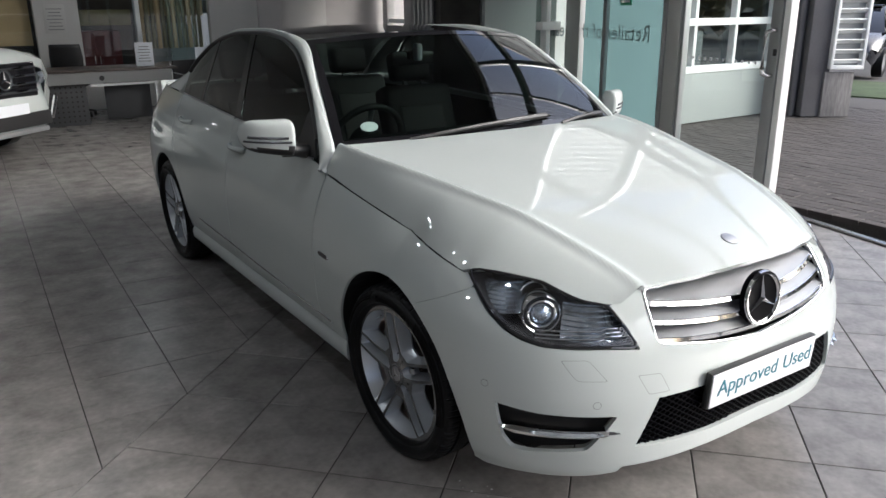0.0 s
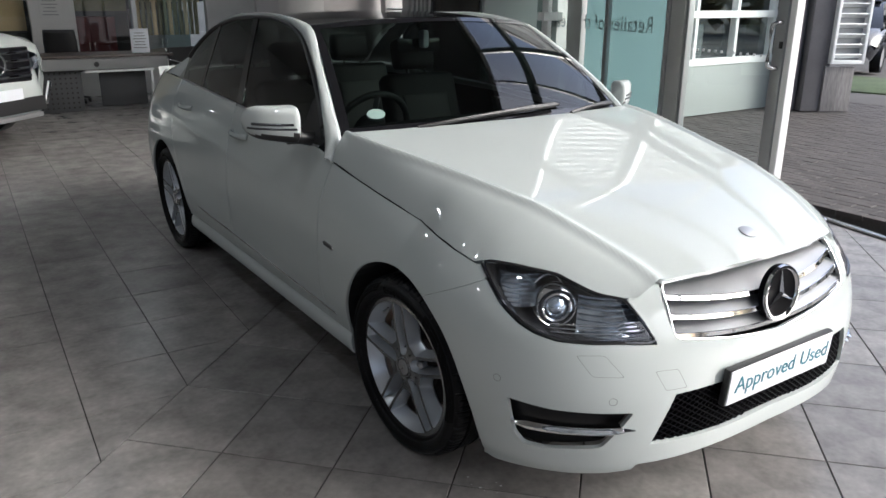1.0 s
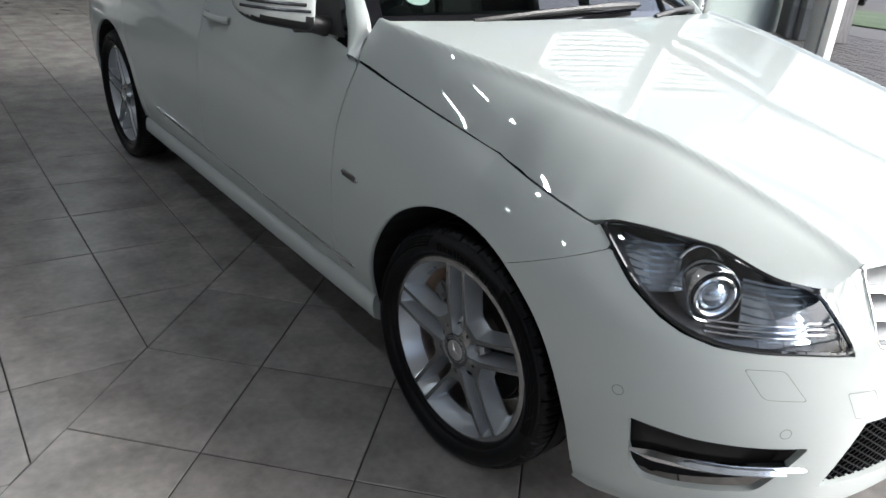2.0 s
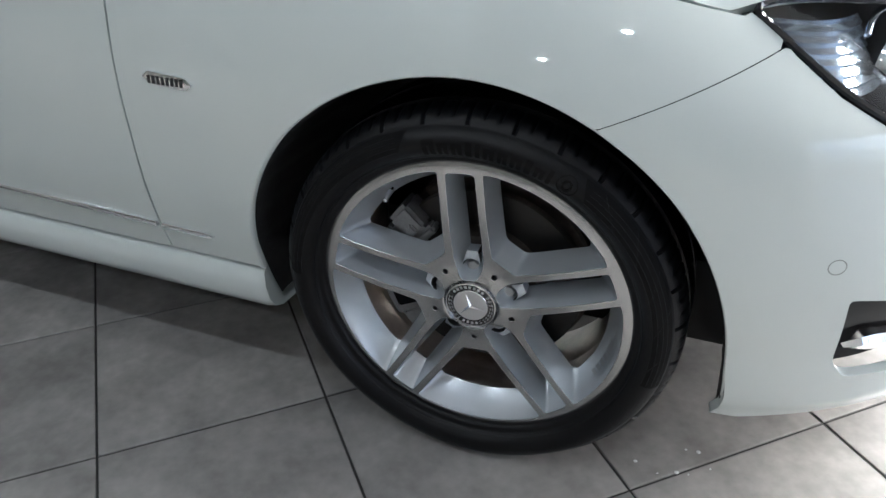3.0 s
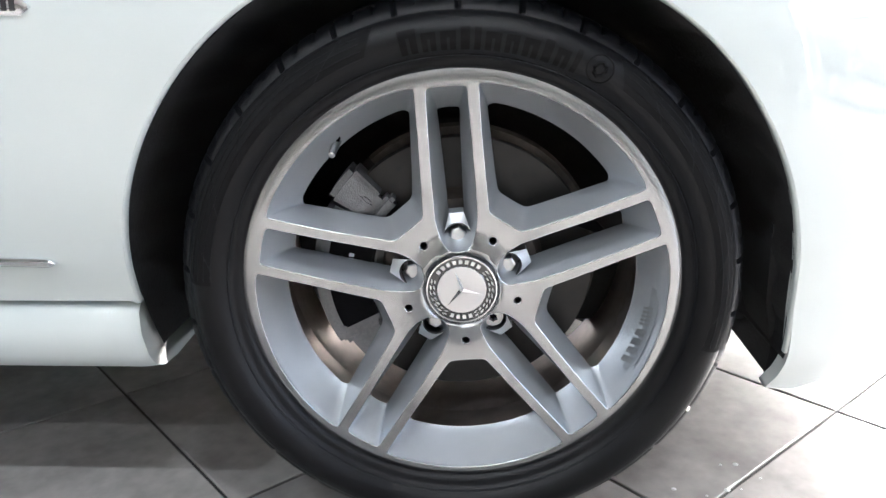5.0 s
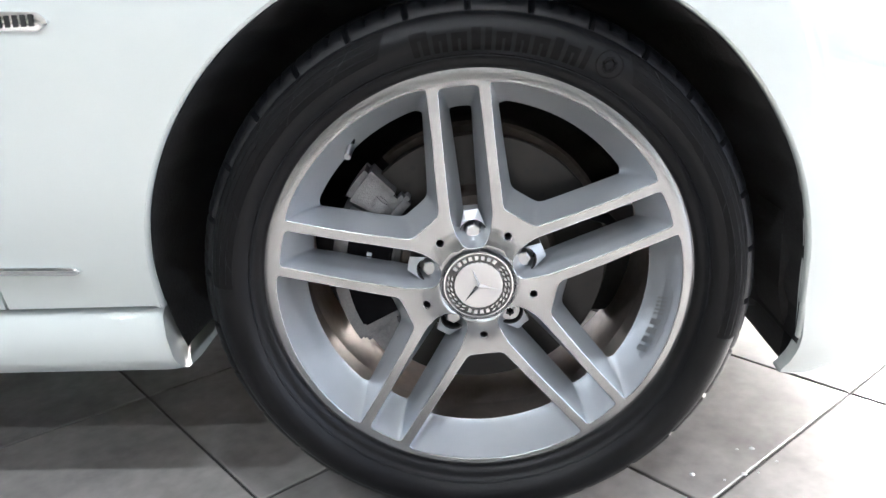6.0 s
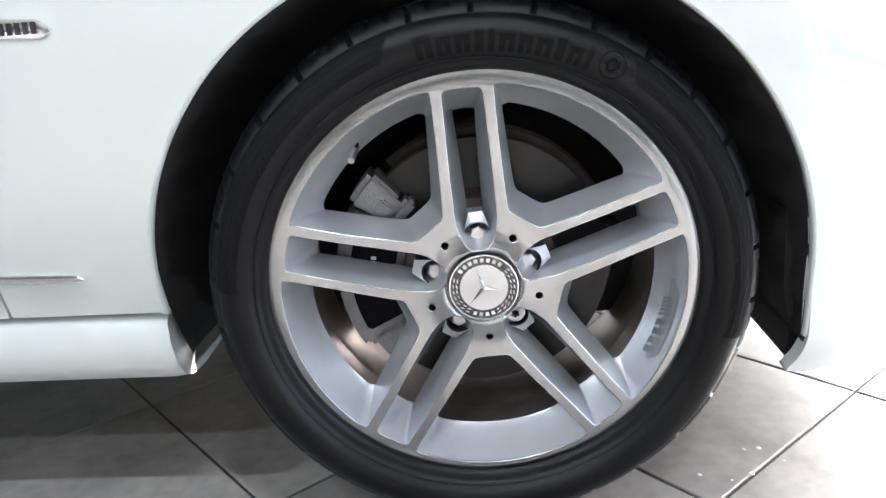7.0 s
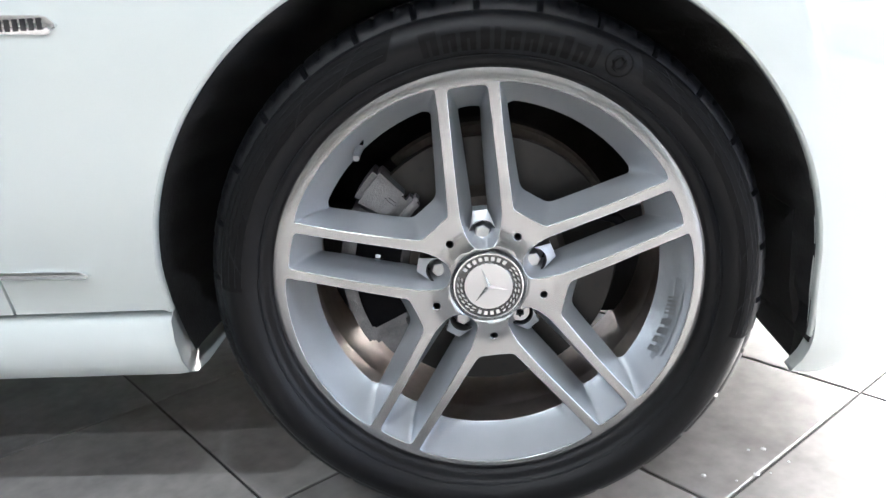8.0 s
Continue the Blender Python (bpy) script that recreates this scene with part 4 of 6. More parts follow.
def face_o(r):
    """How far the machined face stands out at a radius."""
    t = np.clip((r - .07) / .16, 0, 1)
    return (FACE + DISH * t * t * (3 - 2 * t) - .003 * np.clip((r - .230) / .015, 0, 1) ** 2 + .003 * np.exp(-((r - .135) / .05) ** 2)
            + .0075 * np.clip((.072 - r) / .026, 0, 1) ** 1.5 - .009 * np.clip((.0470 - r) / .0065, 0, 1) ** 2)


def disc_face(p, q):
    p, q = np.broadcast_arrays(np.asarray(p, float), np.asarray(q, float))
    return np.stack([-face_o(np.hypot(p, q)), -p, q], -1)


ring = lambda r, n: np.stack([r * np.sin(np.linspace(0, 2 * np.pi, n + 1)[:-1]), r * np.cos(np.linspace(0, 2 * np.pi, n + 1)[:-1])], -1)
hole_at = spun([(math.sin(radians(36)) * .0655, math.cos(radians(36)) * .0655)], 0)
HOLE = ring(.0050, 22) + hole_at


def rim_plate():
    """The machined face: a flat filling between its outlines, then bent to shape."""
    bm = bmesh.new()
    loops = [ring(RIM_R - .002, 260), ring(.0405, 90)]
    for k in range(5):
        loops += [turned(WINDOW_FRONT, k), turned(SLOT_FRONT, k), turned(HOLE, k)]
    edges = []
    for lp in loops:
        vs = [bm.verts.new((0, -p, q)) for p, q in lp]
        edges += [bm.edges.new((vs[i], vs[(i + 1) % len(vs)])) for i in range(len(vs))]
    bmesh.ops.triangle_fill(bm, edges=edges, use_beauty=True, use_dissolve=False)
    for limit in (.016, .009, .006):
        long = [e for e in bm.edges if len(e.link_faces) == 2 and e.calc_length() > limit]
        bmesh.ops.subdivide_edges(bm, edges=long, cuts=1)
        bmesh.ops.triangulate(bm, faces=[f for f in bm.faces if len(f.verts) > 3])
        bmesh.ops.beautify_fill(bm, faces=bm.faces[:], edges=[e for e in bm.edges if len(e.link_faces) == 2])
    for v in bm.verts:
        v.co.x = -float(face_o(math.hypot(v.co.y, v.co.z)))
    bm.normal_update()
    bmesh.ops.reverse_faces(bm, faces=[f for f in bm.faces if f.normal.x > 0])
    me = from_bm("rim", bm, ALLOY_CUT, True, 180)
    normals = []
    for v in me.vertices:
        r = max(math.hypot(v.co.y, v.co.z), 1e-6)
        k = float(face_o(r + 5e-4) - face_o(r - 5e-4)) / 1e-3
        normals.append(Vector((-1, -k * v.co.y / r, -k * v.co.z / r)).normalized())
    me.normals_split_custom_set_from_vertices(normals)
    return me


def wall(name, front, back, deep, mats, chamfer=.0008):
    """The sloping sides of an opening: a bright chamfer, then the painted side."""
    rows = []
    f3 = disc_face(front[:, 0], front[:, 1])
    side_of = np.roll(front, -1, 0) - np.roll(front, 1, 0)
    nrm = np.stack([-side_of[:, 1], side_of[:, 0]], -1)
    nrm /= np.hypot(*nrm.T)[:, None]
    if ((front.mean(0) - front) * nrm).sum() < 0:
        nrm = -nrm
    edge = front + nrm * chamfer
    rows = [np.stack([f3[:, 0], -front[:, 0], front[:, 1]], -1), np.stack([f3[:, 0] + chamfer * .8, -edge[:, 0], edge[:, 1]], -1)]
    for t, d in ((0, .0012), (.06, .07), (.16, .20), (.32, .40), (.55, .64), (.80, .86), (.95, .97), (1, 1.0)):
        m = edge + (back - edge) * t
        rows.append(np.stack([f3[:, 0] * (1 - t) + -FACE * t + chamfer * .8 + d * deep, -m[:, 0], m[:, 1]], -1))
    out = back - nrm * .008
    rows.append(np.stack([0 * out[:, 0] - FACE + deep + .010, -out[:, 0], out[:, 1]], -1))
    P = np.array(rows)
    P = np.concatenate([P, P[:, :1]], 1)
    me = grid(name, P, mats, 28)
    cols = P.shape[1] - 1
    me.polygons.foreach_set("material_index", [0 if i < cols else 1 for i in range(len(me.polygons))])
    return me


def align(front, back):
    """Starts the back outline where the front one starts."""
    d = ((back - front[0]) ** 2).sum(1)
    return np.roll(back, -int(d.argmin()), 0)


rim_face = rim_plate()
window_wall = wall("window_wall", WINDOW_FRONT, align(WINDOW_FRONT, WINDOW_BACK), .038, [ALLOY_CUT, ALLOY])
slot_wall = wall("slot_wall", SLOT_FRONT, align(SLOT_FRONT, SLOT_BACK), .040, [ALLOY_CUT, ALLOY])
# sides of the small holes are black, painting the shade inside
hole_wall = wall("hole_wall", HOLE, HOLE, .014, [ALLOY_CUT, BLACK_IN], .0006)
rim_lip = lathe("rim_lip", [(.2435, FACE + DISH - .0027), (.2448, FACE + DISH - .0030), (.2457, FACE + DISH - .0042), (.2460, FACE + DISH - .007), (.2450, FACE + DISH - .012), (.240, FACE + DISH - .016)], ALLOY_CUT, 180)
barrel = lathe("rim_barrel", [(.240, -.012), (.234, -.026), (.226, -.05), (.2185, -.075), (.2165, -.10), (.2165, -.102), (.2150, -.104), (.2150, -.15), (.219, -.19), (.226, -.215), (.236, -.222), (.240, -.230)], BARREL, 140)

# tyre: sidewall, rim protector, shoulder blocks cut by fine sipes, grooved tread
tyre_prof = [(.2350, -.0140), (.2395, -.0060), (.2430, -.0010), (.2464, .0042), (.2500, .0085), (.2535, .0088), (.2565, .0120), (.2630, .0205), (.2730, .0268), (.2820, .0275), (.2900, .0247), (.2960, .0195), (.3005, .0130),
             (.3025, .0100), (.3030, .0097), (.3050, .0079), (.3095, .0035), (.3135, -.0020), (.3165, -.0105), (.3185, -.0240), (.3190, -.0340), (.3110, -.0350), (.3110, -.0440), (.3195, -.0455), (.3210, -.09), (.3215, -.10),
             (.312, -.102), (.312, -.112), (.3215, -.114), (.3190, -.165), (.312, -.19), (.300, -.205), (.275, -.216), (.250, -.212), (.240, -.200)]
N_TYRE = 540


def sipes(i, j, r, o):
    if j in (13, 14):
        r, o = r - .0004, o - .0006
    if 15 <= j <= 20 and i % 6 == 0:
        long = i % 18 == 0
        if j >= 17 or long:
            r, o = r - .0034, o - .0028
    return r, o


tyre_mesh = lathe("tyre", tyre_prof, RUBBER, N_TYRE, dent=sipes, sharp=48)
for v in tyre_mesh.vertices:
    if v.co.z < -.250:
        v.co.x -= .003 * min(1, (-.250 - v.co.z) / .04) ** 2 * (1 if v.co.x < .1 else -1) * max(0, 1 - abs(v.co.y) / .20)
    v.co.z = max(v.co.z, -.3085 / GROW)
SIDE_O = curve(*[(r, o) for r, o in tyre_prof[6:14]])


def raised(name, pieces, mat, h=.0010, fine=3):
    """Plain marks on the tyre's side: (from, to, inner, outer) in degrees and metres."""
    v, f = [], []
    for a0, a1, r0, r1 in pieces:
        k, n = len(v), max(2, int(abs(a1 - a0) / 1.2))
        for i in range(n + 1):
            for j in range(fine + 1):
                r = r0 + (r1 - r0) * j / fine
                v.append(ST(a0 + (a1 - a0) * i / n, r, float(SIDE_O(r)) + h))
        m = fine + 1
        f += [(k + m * i + j, k + m * i + j + 1, k + m * i + j + m + 1, k + m * i + j + m) for i in range(n) for j in range(fine)]
    return mesh(name, v, f, mat, True)


def arch_mark(a, w, tall):
    """One plain raised mark: two feet under a bar, or a single upright."""
    cols, rws = (5, 6) if w > 2 else (2, 6)
    v = [ST(a + w * i / cols, .2645 + tall * j / rws, float(SIDE_O(.2645 + tall * j / rws)) + .0008) for i in range(cols + 1) for j in range(rws + 1)]
    f = [(i * (rws + 1) + j, i * (rws + 1) + j + 1, (i + 1) * (rws + 1) + j + 1, (i + 1) * (rws + 1) + j) for i in range(cols) for j in range(rws) if not (cols == 5 and i == 2 and j < 4)]
    return mesh("sidewall_bar", v, f, RUBBER_MARK, True)


bar_meshes, a = [], -12.2
for w, tall in ((3.3, .0215), (2.7, .0165), (2.9, .0165), (1.7, .020), (1.2, .020), (2.9, .0165), (2.5, .0165), (2.9, .0165), (1.7, .020), (2.6, .0165), (1.1, .0215)):
    bar_meshes.append(arch_mark(a, 1.10 * w, 1.12 * tall))
    a += 1.10 * w + .95
t = np.linspace(0, 2 * np.pi, 41)
mid_r, mid_a = .2800, 29.8
roundel = tube("sidewall_roundel", [ST(mid_a + math.degrees(.0138 * math.cos(x) / mid_r), mid_r + .0138 * math.sin(x), float(SIDE_O(mid_r + .0138 * math.sin(x))) + .0004) for x in t[:-1]], .0007, RUBBER_MARK, 5, True)
roundel_mark = tube("roundel_mark", [ST(mid_a + math.degrees(.006 * math.cos(x) / mid_r), mid_r + .007 * math.sin(x), float(SIDE_O(mid_r + .007 * math.sin(x))) + .0002) for x in t[:-1:5]], .0022, RUBBER_MARK, 5, True)


def patch(a0, a1, lean, r0=.2745, r1=.3000):
    """A matt field on the sidewall with slanted ends."""
    n, m = 60, 6
    P = []
    for i in range(n + 1):
        row = []
        for j in range(m + 1):
            r = r0 + (r1 - r0) * j / m
            s = lean * (j / m - .5)
            row.append(ST(a0 + s + (a1 - a0 - s) * i / n, r, float(SIDE_O(r)) + .0004))
        P.append(row)
    return grid("sidewall_field", P, RUBBER_MARK)


fields = [patch(34.6, 104, -3.5), patch(-18.2, -86, 3.5)]
lines = []
for s_, a0, a1 in ((1, 36, 103), (-1, 20, 85)):
    for r in (.2748, .2820, .2890, .2945):
        lines.append(tube("field_line", [ST(s_ * x, r, float(SIDE_O(r)) + .0003) for x in np.linspace(a0, a1, 50)], .00045, RUBBER, 4))
    for k in range(5):
        x0 = a0 + 3 + 12.5 * k
        lines.append(tube("field_line", [ST(s_ * (x0 + 9 * u), .2995 - .025 * u * 1.0, float(SIDE_O(.2995 - .025 * u)) + .0003) for u in np.linspace(0, 1, 12)], .00045, RUBBER, 4))
rib_mesh = lathe("sidewall_rib", [(.2580, float(SIDE_O(.2580)) + .0001), (.2585, float(SIDE_O(.2585)) + .0010), (.2593, float(SIDE_O(.2593)) + .0010), (.2598, float(SIDE_O(.2598)) + .0001)], RUBBER, 180)

# hub: cap, bolts in their wells, locking bolt
cap_mesh = lathe("centre_cap", [(0, .0020), (.0275, .0020), (.0280, .0012), (.0285, .0005), (.0380, .0005), (.0384, .0018), (.0398, .0016), (.0404, -.001), (.0404, -.02)],
                 [CAP_SILVER, GLOSS, CHROME], 90, "X", [0, 2, 1, 1, 2, 2, 2, 2])
ring_bar = lambda a0, a1, r0, r1, o: [ST(a0, r0, o), ST(a1, r0, o), ST(a1, r1, o), ST(a0, r1, o)]
cap_bar_meshes = []
for a0, n, w in ((-54, 8, 6.8), (160, 4, 6.8)):
    for k in range(n):
        c = a0 + (w + 5.4) * k
        cap_bar_meshes.append(mesh("cap_bar", ring_bar(c, c + w, .0310, .0356, .0012), [(0, 1, 2, 3)], CAP_SILVER, False))
wv, wf = [], []
for a0, a1 in ((50, 148), (-150, -66)):
    for c in np.arange(a0, a1, 12.0):
        for r0, r1 in ((.0304, .0322), (.0342, .0360)):
            wf.append(tuple(range(len(wv), len(wv) + 4)))
            wv += [ST(c, r0, .0010), ST(c + 6, (r0 + r1) / 2 - .0007, .0010), ST(c + 10, r1, .0010), ST(c + 4, (r0 + r1) / 2 + .0007, .0010)]
wreath_mesh = mesh("cap_wreath", wv, wf, CAP_SILVER, False)
cap_blades = three_blades(.0245, .0034, .0050, CHROME, "cap_blades")
WELL_R, BOLT_R = .0142, .0575
bolt_mesh = lathe("wheel_bolt", [(0, .0105), (.0074, .0105), (.0088, .0096), (.0098, .0075), (.0098, -.004), (.0130, -.005), (.0134, -.010)], BOLT, 6, "X", sharp=20)
lock_mesh = lathe("locking_bolt", [(0, .004), (.0045, .004), (.0050, .0095), (.0085, .0095), (.0088, .007), (.0112, .007), (.0120, .006), (.0122, -.006)], [BOLT, STAR_BLACK], 40, "X", [1, 0, 0, 0, 0, 0, 0], sharp=25,
                  dent=lambda i, j, r, o: (r * (1 + .20 * math.cos(6 * 2 * math.pi * i / 40)), o) if j in (1, 2) else (r, o))
# well walls carry painted shade instead of the rim's silver
well_mesh = lathe("bolt_well", [(WELL_R + .0012, -.0190), (WELL_R, -.0205), (.0150, -.040), (.0, -.041)], WELL_SHADE, 48)


def bolt_seat():
    """The land in a slot in which a bolt's well is sunk."""
    bm = bmesh.new()
    out = spun([(-.0085, .0830), (.0085, .0830), (.0138, .066), (.0160, .0560), (.0150, .046), (.0090, .0405), (0, .0390), (-.0090, .0405), (-.0150, .046), (-.0160, .0560), (-.0138, .066)], 0)
    c = spun([(0, BOLT_R)], 0)
    edges = []
    for lp in (out, ring(WELL_R + .0012, 48) + c):
        vs = [bm.verts.new((.0255 if lp is out and i < 2 else .0190, -p, q)) for i, (p, q) in enumerate(lp)]
        edges += [bm.edges.new((vs[i], vs[(i + 1) % len(vs)])) for i in range(len(vs))]
    bmesh.ops.triangle_fill(bm, edges=edges, use_beauty=True)
    top = [bm.verts.new((x, -p, q)) for x in (.0255, .0450) for p, q in out[:2]]
    bm.faces.new((top[0], top[1], top[3], top[2]))
    return from_bm("bolt_seat", bm, ALLOY, False)


seat_mesh = bolt_seat()

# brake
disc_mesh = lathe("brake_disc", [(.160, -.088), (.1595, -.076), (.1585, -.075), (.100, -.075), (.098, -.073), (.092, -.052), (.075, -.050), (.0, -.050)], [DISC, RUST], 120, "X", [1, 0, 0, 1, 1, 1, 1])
# flat black disc painting the dark of a drilled hole, no real bore
drill_mesh = mesh("drilled_hole", [(0, .0034 * math.cos(x), .0034 * math.sin(x)) for x in np.linspace(0, 2 * math.pi, 13)[:-1]], [tuple(range(12))], BLACK_IN, False)
shield_mesh = lathe("dust_shield", [(.170, -.11), (.166, -.105), (.06, -.105)], RUST, 80, start=-40, sweep=250)
# added black disc: paints the shade behind the brake
back_mesh = lathe("hub_back", [(.165, -.17), (.10, -.165), (.0, -.16)], BLACK_IN, 60)


def arc_block(name, a0, a1, r0, r1, o0, o1, mat, bevel=.005, n=10):
    bm = bmesh.new()
    rings = []
    for i in range(n + 1):
        t = a0 + (a1 - a0) * i / n
        rings.append([bm.verts.new(ST(t, r, o)) for r, o in ((r0, o0), (r1, o0), (r1, o1), (r0, o1))])
    for i in range(n):
        for j in range(4):
            bm.faces.new((rings[i][j], rings[i][(j + 1) % 4], rings[i + 1][(j + 1) % 4], rings[i + 1][j]))
    bm.faces.new(rings[0][::-1])
    bm.faces.new(rings[-1])
    bmesh.ops.recalc_face_normals(bm, faces=bm.faces)
    e = [x for x in bm.edges if x.calc_face_angle(0) > .7]
    bmesh.ops.bevel(bm, geom=e, offset=bevel, segments=2, affect="EDGES")
    return from_bm(name, bm, mat, True)


caliper_meshes = [("brake_caliper", arc_block("brake_caliper", -124, -60, .094, .176, -.052, -.12, CAST, .008), "grey cast brake caliper"),
                  ("caliper_plate", arc_block("caliper_plate", -116, -70, .104, .158, -.046, -.06, STAR_BLACK, .003), "black caliper plate"),
                  ("caliper_lug", arc_block("caliper_lug", -58, -43, .128, .180, -.046, -.10, CAST, .007), "pale grey caliper lug"),
                  ("caliper_arm", arc_block("caliper_arm", -60, -40, .112, .128, -.052, -.10, CAST, .005), ""),
                  ("caliper_pin", arc_block("caliper_pin", -55, -48, .134, .150, -.040, -.05, CAST, .003, 4), ""),
                  ("caliper_pin", arc_block("caliper_pin", -70, -66, .100, .165, -.042, -.06, CAST, .003, 4), ""),
                  ("caliper_lug", arc_block("caliper_lug", -133, -120, .112, .160, -.046, -.10, CAST, .006), ""),
                  ("hose", tube("hose", [ST(66, .15, -.055), ST(70, .165, -.05), ST(74, .17, -.055), ST(78, .165, -.07)], .007, STAR_BLACK, 8), "black rubber hose")]
for k in range(3):
    caliper_meshes.append(("plate_bar", arc_block("plate_bar", -79 - 2.6 * k, -77.2 - 2.6 * k, .128, .134, -.0445, -.047, PLATE, .0004, 2), "pale bar of lettering"))
valve_mesh = tube("valve", [ST(-39.5, .2120, -.040), ST(-41.5, .2085, -.024), ST(-42.2, .2065, -.015)], [.0048, .0042, .0038], BOLT, 12)
valve_base = tube("valve_base", [ST(-38.6, .2240, -.046), ST(-39.6, .2180, -.030)], [.011, .0085], STAR_BLACK, 14)
on_wall = lambda t, k=0: (.2310 - .0225 * t - .0012 - k * .8, FACE + DISH * (1 - t) - .0010 - .046 * float(np.interp(t, (0, .06, .16, .32, .55, .80, 1), (0, .07, .20, .40, .64, .86, 1))) + .0012 + k * .5)
emb_mesh = grid("embossed_plate", [[ST(92.5 + 27.5 * i / 20, *on_wall(.62 - (.46 - .10 * (i < 2) - .10 * (i > 18)) * j / 5, .0014)) for j in range(6)] for i in range(21)], ALLOY, None)
# thin black strip painting the shadow line along the raised plate's edge
emb_shadow = grid("embossed_step", [[ST(92.5 + 27.5 * i / 20, *on_wall(.62 + .05 * j / 2, .0014 - .0007 * j)) for j in range(3)] for i in range(21)], STAR_BLACK, None)
emb_bars = []
for k in range(9):
    a0, w = (98.0 + 1.35 * k, .7) if k < 5 else (105.6 + 3.2 * (k - 5), 2.2)
    lo, hi = on_wall(.52, .0024), on_wall(.26, .0024)
    emb_bars.append(mesh("embossed_bar", [ST(a0 + 1.6, *lo), ST(a0 + w + 1.6, *lo), ST(a0 + w, *hi), ST(a0, *hi)], [(0, 1, 2, 3)], BOLT, False))


def wheel_parts(w):
    part("tyre", tyre_mesh, w, "black low-profile tyre")
    for m in bar_meshes:
        part("sidewall_bar", m, w)
    for m in fields:
        part("sidewall_field", m, w)
    for m in lines:
        part("field_line", m, w)
    for n, m in (("sidewall_roundel", roundel), ("roundel_mark", roundel_mark), ("sidewall_rib", rib_mesh)):
        part(n, m, w)
    part("rim", rim_face, w, "silver five twin-spoke alloy rim")
    for n, m in (("rim_lip", rim_lip), ("rim_barrel", barrel), ("embossed_plate", emb_mesh), ("embossed_step", emb_shadow)):
        part(n, m, w)
    for m in emb_bars:
        part("embossed_bar", m, w)
    for k in range(5):
        turn = pose(0, 0, 0, 72 * k, 0, 0)
        for n, m in (("window_wall", window_wall), ("slot_wall", slot_wall), ("hole_wall", hole_wall), ("bolt_seat", seat_mesh)):
            part(n, m, w, "", turn)
        a = AX + radians(72 * k)
        at = Matrix.Translation((0, -BOLT_R * math.sin(a), BOLT_R * math.cos(a)))
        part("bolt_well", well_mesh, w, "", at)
        if k == 2:
            part("locking_bolt", lock_mesh, w, "round locking bolt with a star recess", at @ Matrix.Translation((.0300, 0, 0)))
        else:
            part("wheel_bolt", bolt_mesh, w, "", at @ Matrix.Translation((.0320, 0, 0)) @ pose(0, 0, 0, 10 + 17 * k, 0, 0))
    part("centre_cap", cap_mesh, w, "silver centre cap with a dark ring")
    for m in cap_bar_meshes:
        part("cap_bar", m, w)
    tagged(part("cap_wreath", wreath_mesh, w), "", "", "", "stuff")
    part("three_blade_mark", cap_blades, w, "", Matrix.Translation((-.0020, 0, 0)) @ pose(0, 0, 0, -18, 0, 0))
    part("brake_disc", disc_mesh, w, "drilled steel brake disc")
    for k in range(48):
        part("drilled_hole", drill_mesh, w, "", Matrix.Translation(ST(360 / 48 * k, (.116, .129, .142)[k % 3], -.0745)))
    part("dust_shield", shield_mesh, w)
    part("hub_back", back_mesh, w)
    for n, m, lab in caliper_meshes:
        part(n, m, w, lab)
    part("valve", valve_mesh, w)
    part("valve_base", valve_base, w)


for x, y, turn in ((-.842, 0, STEER), (-.842, 2.76, 0), (.842, 0, 180 + STEER), (.842, 2.76, 180)):
    w = new("wheel")
    w.parent = car
    w.matrix_basis = pose(x, y, .3089, 0, 0, turn) @ pose(0, 0, 0, 0, -2.3, 0) @ Matrix.Scale(GROW, 4)
    wheel_parts(w)


# ---- the showroom: large structure ----
def structure(ob, label, category):
    return tagged(ob, label, category, "", "structure")


def slab(name, size, mat, at, label, category, turn=0, bevel=.004):
    ob = new(name, box(name, size, mat, bevel))
    ob.matrix_basis = pose(*at, 0, 0, turn)
    return structure(ob, label, category)


ROOM = [(-12.9, -7.6), (1.30, -7.6), (5.75, 12.0), (5.75, 14.2), (-12.9, 14.2)]
floor = structure(new("floor", prism("floor", ROOM, -.2035, -.0035, GROUT)), "grey porcelain tiled showroom floor with dark joints", "floor")
HIGH = 5.6
LOW_ROOF = [(-12.9, -7.6), (-.9, -7.6), (-.9, 7.6), (4.76, 7.6), (5.75, 12.0), (5.75, 14.2), (-12.9, 14.2)]
HIGH_ROOF = [(-.9, -7.6), (1.30, -7.6), (4.76, 7.6), (-.9, 7.6)]
structure(new("ceiling", prism("ceiling", LOW_ROOF, 3.7, 3.9, CEILING)), "plain pale ceiling over the showroom", "ceiling")
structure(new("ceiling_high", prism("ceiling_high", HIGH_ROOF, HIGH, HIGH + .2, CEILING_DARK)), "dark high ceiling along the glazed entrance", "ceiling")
slab("bulkhead_west", (.12, 15.2, HIGH - 3.9), WALL, (-.97, 0, 3.902), "plain bulkhead above the lower ceiling", "wall")
slab("bulkhead_north", (5.6, .12, HIGH - 3.9), WALL, (1.9, 7.67, 3.902), "plain bulkhead above the lower ceiling", "wall")
slab("wall_west", (.2, 21, 3.7), WALL, (-12.9, 2.5, 0), "plain white showroom wall", "wall")

# glazed entrance wall; local x runs back along it, local y into the room
WALL_M = pose(3.208, .871, 0, 0, 0, 77.2)
entrance = structure(new("wall_east"), "glazed entrance wall with grey aluminium frames", "wall")
entrance.matrix_basis = WALL_M


def fix(name, size, mat, at, label="", bevel=.004):
    return part(name, box(name, size, mat, bevel), entrance, label, Matrix.Translation(at))


